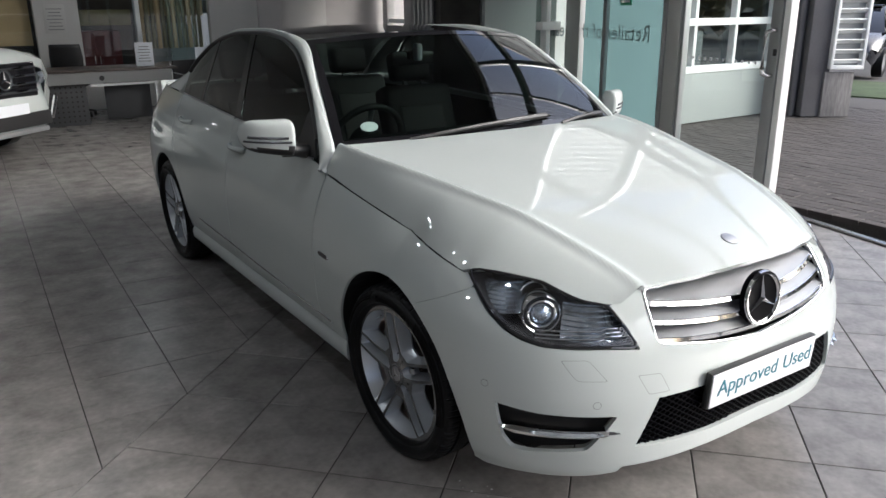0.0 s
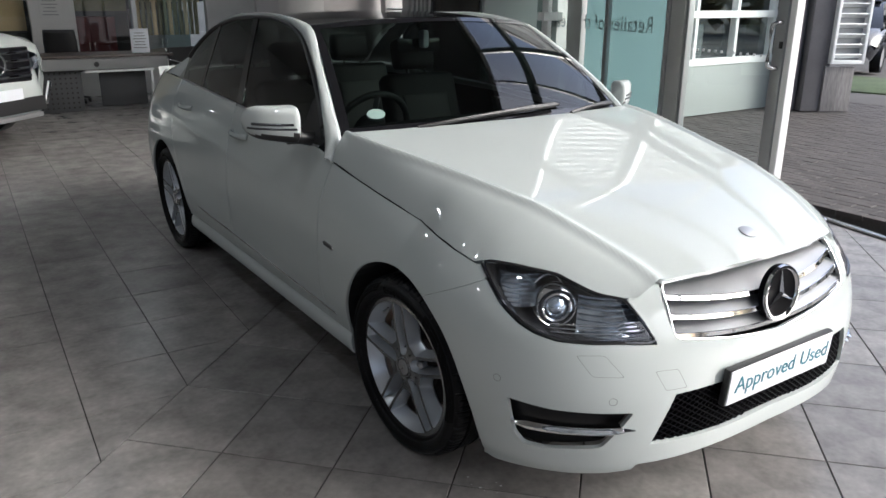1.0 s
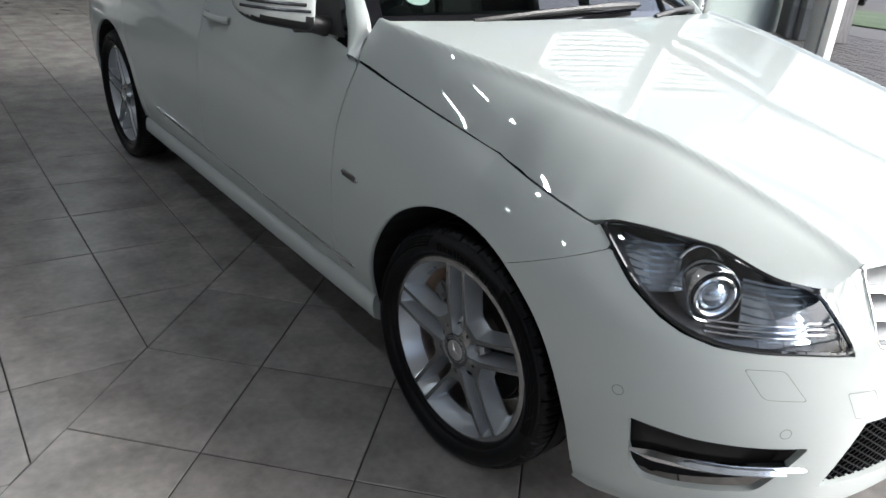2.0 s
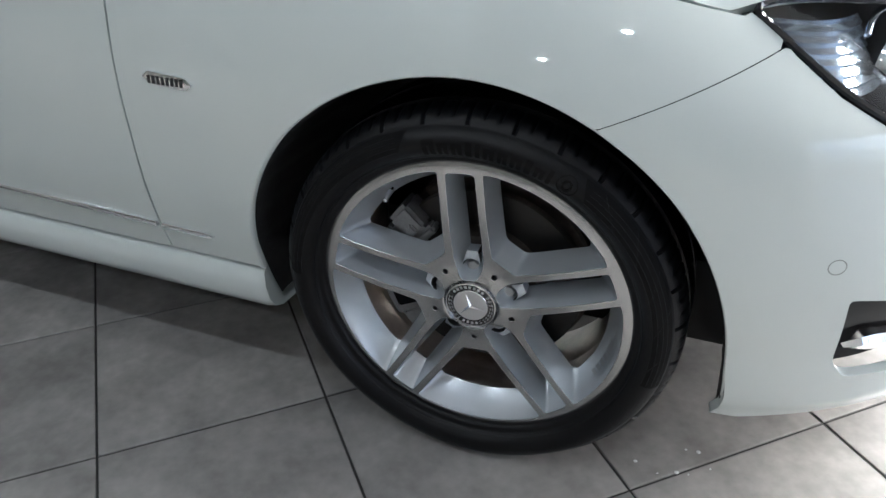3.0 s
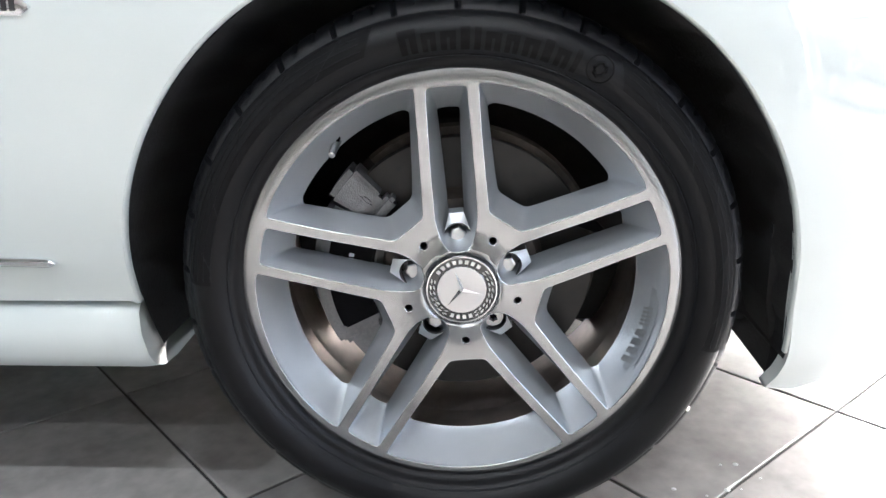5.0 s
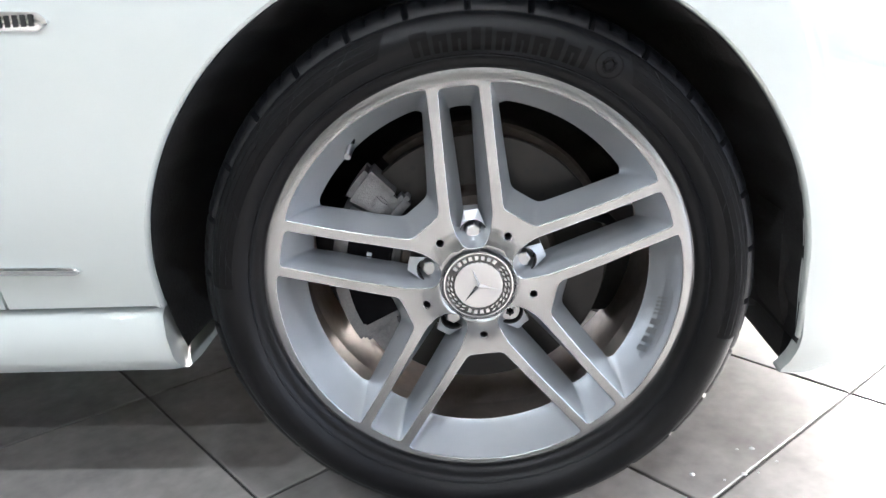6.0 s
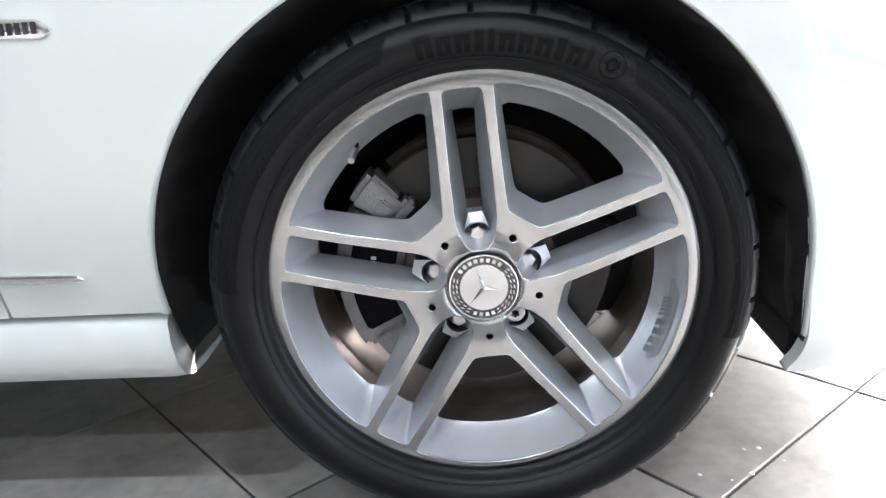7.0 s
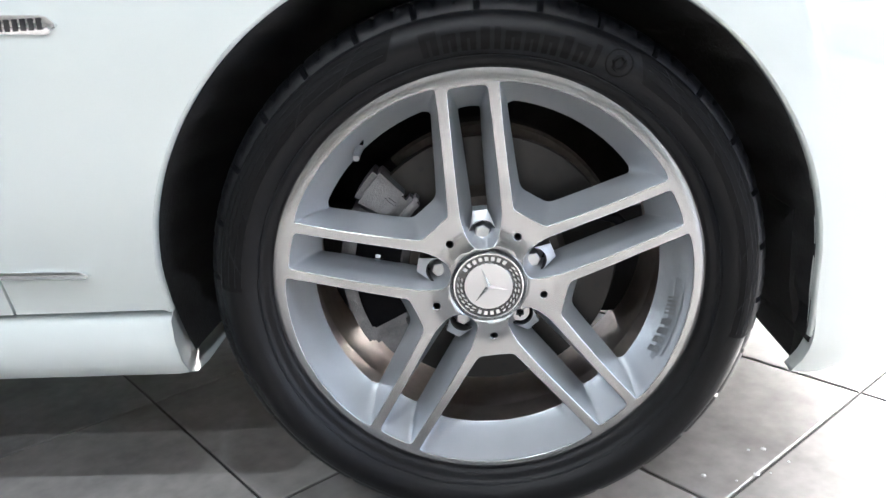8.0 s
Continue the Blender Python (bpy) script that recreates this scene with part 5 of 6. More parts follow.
def frosted(name, tint):
    """Etched glass: glows softly with the light behind it, with a faint shine."""
    m = bpy.data.materials.new(name)
    m.use_nodes = True
    nt = m.node_tree
    nt.nodes.remove(nt.nodes["Principled BSDF"])
    t, d, g, a, b = (nt.nodes.new(k) for k in ("ShaderNodeBsdfTranslucent", "ShaderNodeBsdfDiffuse", "ShaderNodeBsdfGlossy", "ShaderNodeMixShader", "ShaderNodeMixShader"))
    n, r = nt.nodes.new("ShaderNodeTexNoise"), nt.nodes.new("ShaderNodeMapRange")
    n.inputs["Scale"].default_value = 1.4
    r.inputs["To Min"].default_value, r.inputs["To Max"].default_value = .55, .8
    nt.links.new(n.outputs["Fac"], r.inputs["Value"])
    nt.links.new(r.outputs[0], a.inputs[0])
    for s_ in (t, d):
        s_.inputs["Color"].default_value = (*tint, 1)
    g.inputs["Roughness"].default_value = .12
    b.inputs[0].default_value = .10
    nt.links.new(d.outputs[0], a.inputs[1])
    nt.links.new(t.outputs[0], a.inputs[2])
    nt.links.new(a.outputs[0], b.inputs[1])
    nt.links.new(g.outputs[0], b.inputs[2])
    nt.links.new(b.outputs[0], nt.nodes["Material Output"].inputs["Surface"])
    return m


FROST = frosted("frosted_teal_glass", (.125, .205, .21))
FROST_GREY = frosted("frosted_grey_glass", (.42, .47, .45))
FROST_TEXT = material("etched_lettering", (.10, .15, .15), .5)
H = HIGH - .01
fix("threshold", (5.0, .05, .018), STEEL, (-1.9, 0, 0), "bright metal threshold", .003)
fix("door_jamb", (.060, .07, H), WHITE_FRAME, (.520, -.01, 0), "white door jamb")
leaf = fix("door_stile", (.105, .05, 2.15), GREY_FRAME, (.612, .01, .01), "grey glass door stile")
part("door_pane", pane("door_pane", 1.02, 2.0, CLEAR), entrance, "clear glass door pane", Matrix.Translation((1.17, .01, .10))).visible_shadow = False
fix("door_rail", (1.06, .045, .10), GREY_FRAME, (1.18, .01, .01))
fix("door_rail", (1.06, .045, .10), GREY_FRAME, (1.18, .01, 2.06))
fix("frame_post", (.035, .06, 2.26), GREY_FRAME, (1.700, .005, 0), "dark frame post")
fix("frame_post", (.19, .08, H), PALE_FRAME, (1.825, .0, 0), "pale frame post")
fix("frame_post", (.05, .10, 2.26), GREY_FRAME, (1.955, .0, 0))
part("frosted_pane", pane("frosted_pane", .95, 2.2, FROST), entrance, "frosted teal glass pane", Matrix.Translation((2.46, 0, .04)))
fix("frame_post", (.07, .07, 2.26), GREY_FRAME, (2.965, 0, 0))
part("frosted_pane", pane("frosted_pane", .40, 2.2, FROST), entrance, "frosted teal glass pane", Matrix.Translation((3.21, 0, .04)))
fix("frame_post", (.30, .08, H), PALE_FRAME, (3.60, 0, 0), "pale frame post")
part("frosted_pane", pane("frosted_pane", 2.3, 2.2, FROST_GREY), entrance, "frosted grey glass pane", Matrix.Translation((4.92, 0, .04)))
fix("frame_post", (.10, .08, H), GREY_FRAME, (6.12, 0, 0))
fix("wall_panel", (2.30, .12, H - 2.37), WALL, (4.92, 0, 2.365), "white wall panel above the frosted glass")
fix("wall_panel", (1.02, .15, H), WALL, (6.69, 0, 0), "white wall panel")
# black panel fills the door recess and paints the shade in it
fix("dark_door", (.76, .06, 2.26), STAR_BLACK, (7.60, .02, 0), "black panel painted as the shade in a door recess")
for k in range(5):
    fix("ribbed_pilaster", (.12, .12, H), GREY_FRAME, (8.10 + .21 * k, .0, 0), "grey ribbed pilaster")
fix("wall_panel", (1.10, .10, H), WALL, (8.50, -.06, 0), "white wall panel")
fix("wall_panel", (.38, .15, H), WALL, (9.27, 0, 0), "white wall panel")
fix("wall_panel", (.98, .15, .55), WALL, (9.97, 0, 0), "white wall panel under a window")
fix("wall_panel", (.98, .15, H - 2.3), WALL, (9.97, 0, 2.3), "white wall panel over a window")
for z in (.55, 1.25, 2.22):
    fix("window_rail", (.98, .08, .07), WHITE_FRAME, (9.97, .01, z))
fix("wall_panel", (.30, .15, H), WALL, (10.63, 0, 0), "white wall panel")
fix("wall_panel", (.76, .15, H - 2.27), WALL, (7.60, 0, 2.265), "white wall panel over the door")
fix("transom", (14.8, .09, .10), GREY_FRAME, (-1.2, 0, 2.26), "grey transom rail")
fix("transom", (14.8, .12, .16), GREY_FRAME, (-1.2, 0, 3.90))
fix("transom", (14.8, .14, .18), GREY_FRAME, (-1.2, 0, H - .19))
for k in range(14):
    fix("dot_mark", (.022, .003, .022), WHITE_FRAME, (.72 + .075 * k, .016, 1.085), "white safety dot", 0)
for k in (-7.2, -5.8, -4.4, -3.0, -1.6):
    fix("frame_post", (.06, .08, H), GREY_FRAME, (k, 0, 0))
etched = part("etched_words", words("etched_words", "Retailer of the Year", .215, FROST_TEXT, .0004, "CENTER", 1.10), entrance, "etched words on the glass",
              WALL_M.inverted() @ (WALL_M @ Matrix.Translation((3.17, .006, 1.265)) @ pose(0, 0, 0, 90, 0, 0)))
fix("exit_sign", (.19, .010, .075), material("green_sign", (.05, .35, .18), .4), (2.62, .02, 1.53), "small green and white sign", .002)
fix("sign_bar", (.145, .004, .022), WHITE_FRAME, (2.62, .027, 1.556), "", 0)
part("door_handle", tube("door_handle", [(.60, .035, 1.345), (.60, .085, 1.345), (.62, .105, 1.33), (.625, .108, 1.30), (.625, .108, 1.06), (.62, .105, 1.03), (.60, .085, 1.015), (.60, .035, 1.015)], .016, STEEL, 12), entrance, "bent steel pull handle")
fix("door_lock", (.03, .012, .05), PLASTIC, (.585, .04, 1.16))

# window wall in front of the car, behind and beside the camera
front = structure(new("wall_south"), "glazed shop front with grey frames", "wall")
for k in range(-1, 7):
    part("mullion", box("mullion", (.07, .10, HIGH if -5.2 + 1.4 * k > -.9 else 3.7), GREY_FRAME, .004), front, "", Matrix.Translation((-5.2 + 1.4 * k, -7.5, 0)))
for z in (0, 2.3, 3.58):
    part("transom", box("transom", (11.0, .10, .12), GREY_FRAME, .004), front, "", Matrix.Translation((-1.7, -7.5, z)))
part("transom", box("transom", (4.7, .10, .12), GREY_FRAME, .004), front, "", Matrix.Translation((1.45, -7.5, HIGH - .14)))
part("wall_panel", box("wall_panel", (5.7, .2, 3.7), WALL, .004), front, "white wall panel", Matrix.Translation((-10.0, -7.5, 0)))

# back wall with office windows
back = structure(new("wall_north"), "white partition wall with office windows", "wall")
def back_panel(x0, x1, z0, z1, mat=WALL, y=11.3, thick=.14, name="wall_panel"):
    return part(name, box(name, (x1 - x0, thick, z1 - z0), mat, .003), back, "", Matrix.Translation(((x0 + x1) / 2, y, z0)))


back_panel(-12.9, -2.4, 0, 3.68)
back_panel(-2.4, 2.12, 0, .62)
back_panel(-2.4, 2.12, 2.4, 3.68)
back_panel(-.52, .10, .62, 2.4)
back_panel(2.12, 2.95, 0, 3.68)
back_panel(.93, 1.0, .62, 2.4, WHITE_FRAME, name="window_post")
GREY_WALL = material("grey_wall", (.46, .45, .45), .7, stain=.04)
back_panel(2.95, 3.35, 0, 3.68, GREY_WALL, 11.2)
back_panel(3.35, 4.3, 0, 3.68, WALL, 11.4)
back_panel(4.3, 7.0, 0, 3.68, GREY_WALL, 11.6)
TAN = material("tan_blind", (.56, .41, .23), .7, grain=.05, grain_size=30, stain=.15, stain_size=2)
OLIVE = material("olive_blind", (.17, .15, .08), .7, stain=.2, stain_size=3, grain=.1, grain_size=20)
# shade of the unlit rooms behind glass, put into a near-black colour
ROOM_SHADE = material("room_shade", (.045, .04, .037), .8, stain=.4, stain_size=2)
RED = material("red_furniture", (.12, .018, .02), .6, stain=.2)
GREY_CAB = material("grey_cabinet", (.22, .225, .23), .5, stain=.05)
slab("office_wall", (5.2, .1, 3.6), ROOM_SHADE, (-.2, 14.0, 0), "office wall behind the partition, coloured dark as if unlit", "wall")
slab("office_floor", (5.2, 2.7, .02), ROOM_SHADE, (-.2, 12.65, -.01), "office floor coloured dark as if unlit", "floor")
for x0, x1, z0, z1, m, n, lab in ((-2.3, -.55, 1.0, 2.4, TAN, "roller_blind", "tan roller blind behind the office window"), (.12, .92, 1.28, 1.52, OLIVE, "pelmet", "olive strip on the office wall"), (1.05, 2.1, 1.42, 2.4, TAN, "curtain", "brown curtain in the office")):
    ob = new(n, box(n, (x1 - x0, .03, z1 - z0), m, .005))
    ob.matrix_basis = Matrix.Translation(((x0 + x1) / 2, 11.55, z0))
    structure(ob, lab, "blind")
for k in range(12):
    pl = new("curtain_fold", tube("curtain_fold", [(1.08 + .085 * k, 11.50, .9), (1.08 + .085 * k, 11.50, 2.4)], .035, OLIVE if k % 3 else TAN, 8))
    structure(pl, "brown hanging curtain fold", "curtain")


def cabinet(x, y, w, h, mat, lab):
    t = thing("cabinet", lab, "cabinet", at=(x, y, 0))
    part("body", box("body", (w, .45, h), mat, .008), t)
    for k in range(2):
        part("door", box("door", (w / 2 - .012, .02, h - .06), mat, .004), t, "", Matrix.Translation(((k - .5) * w / 2, -.236, .03)))
        part("handle", box("handle", (.012, .02, .12), STEEL, .003), t, "", Matrix.Translation(((k - .5) * .08, -.255, h * .55)))


cabinet(1.55, 12.1, .9, 1.28, GREY_CAB, "grey metal office cabinet behind the glass")
cabinet(.45, 12.4, .8, 1.18, RED, "dark red office cupboard behind the glass")
for x0, x1 in ((.10, .93), (1.0, 2.12), (-2.4, -.52)):
    part("pane", pane("pane", x1 - x0, 1.78, CLEAR), back, "", Matrix.Translation(((x0 + x1) / 2, 11.3, .62))).visible_shadow = False
note = new("wall_notice", box("wall_notice", (.30, .006, .42), WALL, .002))
note.matrix_basis = Matrix.Translation((-.24, 11.226, 1.18))
tagged(note, "pale paper notice on the white column", "notice")
for i in range(7):
    b = part("print_line", box("print_line", (.22 - .03 * (i % 3), .002, .012), GREY_CAB, 0), note, "", Matrix.Translation((0, -.005, .05 + .05 * i)))

# ---- tiles ----
def slab_tile(w, d):
    v, g = [], .0048
    for z, k in ((-.0045, 0), (-.0012, 0), (0, .0018)):
        v += [(sx * (w / 2 - g / 2 - k), sy * (d / 2 - g / 2 - k), z) for sx, sy in ((-1, -1), (1, -1), (1, 1), (-1, 1))]
    f = [(8, 9, 10, 11)] + [(a + i, a + (i + 1) % 4, a + 4 + (i + 1) % 4, a + 4 + i) for a in (0, 4) for i in range(4)]
    return v, f


# ---- outside ----
PAVER = material("brick_paver", (.052, .046, .044), .75, grain=.15, grain_size=60, stain=.15, stain_size=1.5, vary=.22, islands=True, bump=.4, bump_size=150)
ASPHALT = material("dark_ground", (.07, .066, .063), .85, grain=.25, grain_size=60, stain=.2, stain_size=.6)
GRASS = material("grass", (.055, .08, .032), .8, grain=.4, grain_size=30, stain=.3, stain_size=2)
GARAGE = material("white_render", (.30, .325, .315), .7, stain=.05, stain_size=1.2)
CLADDING = material("grey_cladding", (.13, .128, .135), .5, .2, grain=.05, grain_size=40, stain=.12, stain_size=2)
WOOD_GREY = material("grey_weathered_board", (.17, .165, .165), .7, grain=.25, grain_size=14, stain=.2, stain_size=4, stretch=(6, 6, .6))
ground = structure(new("ground", box("ground", (600, 600, .4), ASPHALT, 0, (120, 0, -.62))), "dark paved ground outside the showroom", "ground")
rng = random.Random(4)
v, f = [], []
for i in range(64):
    for j in range(44):
        cx, cy = 3.6 + .102 * i + .02, -2.2 + .205 * j + (.1025 if i % 2 else 0)
        if cx < 3.37 + .228 * (cy - .871) + .02:
            continue
        k, h = len(v), -.012 + rng.uniform(-.0025, .0025)
        for z, e in ((-.05, 0), (h - .004, 0), (h, .005)):
            v += [(cx + sx * (.0485 - e), cy + sy * (.1000 - e), z) for sx, sy in ((-1, -1), (1, -1), (1, 1), (-1, 1))]
        f += [(k + 8, k + 9, k + 10, k + 11)] + [(a + m, a + (m + 1) % 4, a + 4 + (m + 1) % 4, a + 4 + m) for a in (k, k + 4) for m in range(4)]
structure(new("pavement", box("pavement", (12, 16, .10), ASPHALT, 0, (9.6, 2.0, -.13))), "sand bed of the brick paving", "pavement")
pv = new("paving_bricks", mesh("paving_bricks", v, f, PAVER, False))
tagged(pv, "brown-grey brick pavers laid in rows outside the door", "paving", "", "stuff")
lawn = new("grass_strip", box("grass_strip", (3.0, 14, .06), GRASS, .02, (0, 0, 0)))
lawn.matrix_basis = pose(13.0, 5.2, -.06, 0, 0, 12)
tagged(lawn, "strip of short green grass beside the paving", "grass", "", "stuff")

# garage building across the paving
garage = thing("garage_building", "white workshop building with wide framed windows across the paving", "building", at=(6.3, 4.75, 0), turn=1)
part("lower_wall", box("lower_wall", (5.2, .2, .66), GARAGE, .01), garage, "", Matrix.Translation((.1, .1, 0)))
part("upper_wall", box("upper_wall", (5.2, .2, 2.5), GARAGE, .01), garage, "", Matrix.Translation((.1, .1, 2.4)))
SIDING = material("white_siding", (.40, .42, .42), .45, stain=.06, stain_size=2)
siding_board = mesh("siding_board", [(x, y, z) for x in (-2.6, 2.6) for y, z in ((0, 0), (-.075, .012), (-.075, .040), (-.012, .145), (0, .150))],
                    [(0, 1, 6, 5), (1, 2, 7, 6), (2, 3, 8, 7), (3, 4, 9, 8), (4, 3, 2, 1, 0), (5, 6, 7, 8, 9)], SIDING, False)
for k in range(15):
    part("siding_board", siding_board, garage, "", Matrix.Translation((.1, 0, 2.46 + .160 * k)))
# back board whose dark colour paints the workshop's unlit inside
part("interior", box("interior", (5.0, .1, 2.6), ROOM_SHADE, .01), garage, "workshop inside coloured dark as if unlit", Matrix.Translation((.1, 2.2, 0)))
for x in np.arange(-2.4, 2.71, .86):
    part("window_bar", box("window_bar", (.06, .10, 1.76), WHITE_FRAME, .006), garage, "", Matrix.Translation((float(x), .05, .66)))
for z in (.66, 1.27, 2.34):
    part("window_rail", box("window_rail", (5.2, .11, .09), WHITE_FRAME, .006), garage, "", Matrix.Translation((.1, .04, z)))
SMOKE = glass("workshop_pane", (.30, .34, .33))
part("window_pane", pane("window_pane", 5.2, 1.66, SMOKE), garage, "dark glass", Matrix.Translation((.1, .10, .70)))
for k, (x, w, h, m) in enumerate(((-1.4, .8, 1.0, GREY_CAB), (-.3, 1.1, .8, RED), (1.2, .9, 1.15, PLATE))):
    part("workshop_cupboard", box("workshop_cupboard", (w, .4, h), m, .02), garage, "workshop cupboard", Matrix.Translation((x, 1.2, 0)))
part("roof", box("roof", (5.6, 4.0, .25), CLADDING, .02), garage, "", Matrix.Translation((.1, 1.9, 4.92)))

column = thing("cladding_column", "grey clad column beside the workshop", "column", at=(8.55, 4.15, 0), turn=-30)
part("shaft", box("shaft", (.34, .6, 3.6), CLADDING, .01), column, "", Matrix.Translation((-.12, .25, 0)))
part("board", box("board", (.42, .06, .62), WOOD_GREY, .006), column, "grey weathered board", Matrix.Translation((.18, -.06, 0)))
part("drain_pipe", tube("drain_pipe", [(-.36, .1, 0), (-.36, .1, 3.6)], .05, CLADDING, 12), column)
louvre = thing("louvre_screen", "white slatted louvre screen mounted beside the column", "louvre", at=(8.72, 3.95, .66), turn=-30)
for x in (-.22, .22):
    part("side_rail", box("side_rail", (.04, .10, 1.6), WHITE_FRAME, .005), louvre, "", Matrix.Translation((x, 0, 0)))
part("bottom_rail", box("bottom_rail", (.48, .10, .05), WHITE_FRAME, .005), louvre)
part("back_rail", box("back_rail", (.40, .02, 1.6), GREY_FRAME, .003), louvre, "", Matrix.Translation((0, .06, 0)))
for k in range(11):
    part("slat", box("slat", (.40, .085, .016), WHITE_FRAME, .004, (0, 0, 0), pose(0, 0, 0, -38, 0, 0)), louvre, "", Matrix.Translation((0, -.01, .10 + .135 * k)))


def parked_car(x, y, turn, mat, lab):
    """A hatchback seen from far off: body, glasshouse, wheels, lamps."""
    t = thing("parked_car", lab, "car", "cars parked outside", (x, y, 0), turn)
    st = [(-2.05, .42, .62, .72), (-1.95, .30, .74, .82), (-1.2, .24, .92, .86), (-.6, .24, .98, .88), (.8, .24, 1.0, .88), (1.7, .26, 1.0, .86), (2.05, .40, .9, .78)]
    rows = [[(x0, w * .9, zl), (x0, w, zl + .2), (x0, w, zu - .15), (x0, w * .86, zu), (x0, 0, zu + .03), (x0, -w * .86, zu), (x0, -w, zu - .15), (x0, -w, zl + .2), (x0, -w * .9, zl)] for x0, zl, zu, w in st]
    part("body", grid("body", rows, mat, 50), t)
    st = [(-1.15, .92, .92, .80), (-.35, .95, 1.42, .62), (.4, .97, 1.48, .60), (1.2, .97, 1.42, .60), (1.9, .97, 1.0, .76)]
    rows = [[(x0, .82, zl), (x0, w, zu), (x0, 0, zu + .03), (x0, -w, zu), (x0, -.82, zl)] for x0, zl, zu, w in st]
    part("glasshouse", grid("glasshouse", rows, GLOSS, 50), t, "dark windows")
    part("roof", box("roof", (1.5, 1.1, .05), mat, .02), t, "", Matrix.Translation((.45, 0, 1.46)))
    for wx in (-1.25, 1.3):
        for wy in (-.80, .80):
            wh = part("wheel", lathe("wheel", [(.19, .09), (.30, .10), (.32, .06), (.32, -.1), (.2, -.1)], RUBBER, 32), t, "", Matrix.Translation((wx, wy, .32)) @ pose(0, 0, 0, 0, 0, 90 if wy < 0 else -90))
            part("rim", lathe("rim", [(0, .06), (.06, .07), (.16, .085), (.19, .09)], SATIN, 20), wh)
    for wy in (-.6, .6):
        part("tail_lamp", box("tail_lamp", (.08, .3, .16), RED, .03), t, "red tail lamp", Matrix.Translation((2.0, wy, .82)))


DARK_PAINT = material("dark_blue_paint", (.012, .014, .02), .2, coat=1)
parked_car(16.2, 8.1, 20, DARK_PAINT, "dark blue hatchback parked beyond the paving")
parked_car(23.0, 13.2, 20, PAINT, "white hatchback parked further away")
HEDGE = material("far_hedge", (.05, .065, .04), .9, grain=.5, grain_size=6, stain=.4, stain_size=1)
rng = random.Random(8)
hv, hf = [], []
for k in range(2600):
    x, y, z = 34 + rng.uniform(-2, 2), rng.uniform(-30, 50), rng.uniform(0, 1) ** .7 * (4.5 + 1.2 * math.sin(k))
    a, b, s = rng.uniform(0, 6.28), rng.uniform(-1, 1), rng.uniform(.3, .8)
    i = len(hv)
    hv += [(x + s * math.cos(a), y + s * math.sin(a), z + s * b), (x - s * math.sin(a), y + s * math.cos(a), z), (x - s * math.cos(a), y - s * math.sin(a), z - s * b), (x + s * math.sin(a), y - s * math.cos(a), z + .1)]
    hf.append((i, i + 1, i + 2, i + 3))
tagged(new("far_hedge", mesh("far_hedge", hv, hf, HEDGE, False)), "dark leafy hedge far beyond the car park", "hedge", "", "stuff")

# ---- ceiling lamps ----
LAMP = material("lamp_glow", (1, .96, .9), .5, emission=(1, .93, .84), strength=LAMP_GLOW)
for x, y in ((-2.6, -.6), (-2.6, 1.6), (-2.6, 3.8), (-1.3, 5.4), (-4.6, .6), (-4.6, 3.0), (-2.6, 9.4), (.2, 9.6), (2.3, 9.8)):
    d = thing("downlight", "round recessed ceiling downlight switched on", "lamp", "ceiling downlights", (x, y, 3.7))
    part("trim", lathe("trim", [(.075, .0), (.095, -.006), (.10, 0)], WHITE_FRAME, 32, "Z"), d)
    part("glow", lathe("glow", [(0, -.002), (.075, -.002)], LAMP, 32, "Z"), d, "glowing lamp face")
    L = bpy.data.lights.new("downlight", "AREA")
    L.shape, L.size, L.energy, L.color = "DISK", .14, LAMP_W, (1, .93, .84)
    l = new("downlight_lamp", L)
    l.matrix_basis = pose(x, y, 3.685)

# ---- things in the showroom ----
DESK_TOP = material("dark_walnut_top", (.06, .045, .038), .35, grain=.2, grain_size=12, stain=.2, stain_size=4, stretch=(.3, 4, 4))
PERF = material("perforated_panel", (.045, .047, .05), .5, .2, stain=.1)
desk = thing("reception_desk", "long office desk with a dark top and a pale front band", "desk", at=(.0, 9.75, 0))
part("top", box("top", (2.0, .80, .035), DESK_TOP, .006), desk, "dark wood top", Matrix.Translation((.0, 0, .715)))
part("front_band", box("front_band", (1.72, .03, .15), GREY_CAB, .004), desk, "grey front band", Matrix.Translation((.06, -.36, .56)))
part("modesty_panel", box("modesty_panel", (.62, .02, .52), PERF, .004), desk, "dark modesty panel", Matrix.Translation((.36, -.05, .03)))
ped = part("pedestal", box("pedestal", (.62, .60, .70), PERF, .006), desk, "dark perforated pedestal", Matrix.Translation((-.52, .05, 0)))
# flat black dots on the pedestal paint the shade in its holes
hv, hf = [], []
for i in range(9):
    for j in range(10):
        k = len(hv)
        hv += [(-.28 + .065 * i + .012 * math.cos(t), -.3015, .06 + .065 * j + .012 * math.sin(t)) for t in np.linspace(0, 2 * math.pi, 9)[:-1]]
        hf.append(tuple(range(k, k + 8)))
tagged(part("perforation", mesh("perforation", hv, hf, BLACK_IN, False), ped), "", "", "", "stuff")
part("cable_port", lathe("cable_port", [(0, .004), (.03, .004), (.034, 0)], PLASTIC, 24), desk, "", Matrix.Translation((-.02, -.378, .63)) @ pose(0, 0, 0, 0, 0, 90))
for x in (.70, .90):
    part("leg", box("leg", (.035, .05, .70), WHITE_FRAME, .004), desk, "white leg", Matrix.Translation((x, -.30, 0)))
part("foot_rail", box("foot_rail", (.9, .03, .03), WHITE_FRAME, .004), desk, "", Matrix.Translation((.28, -.34, .52)))

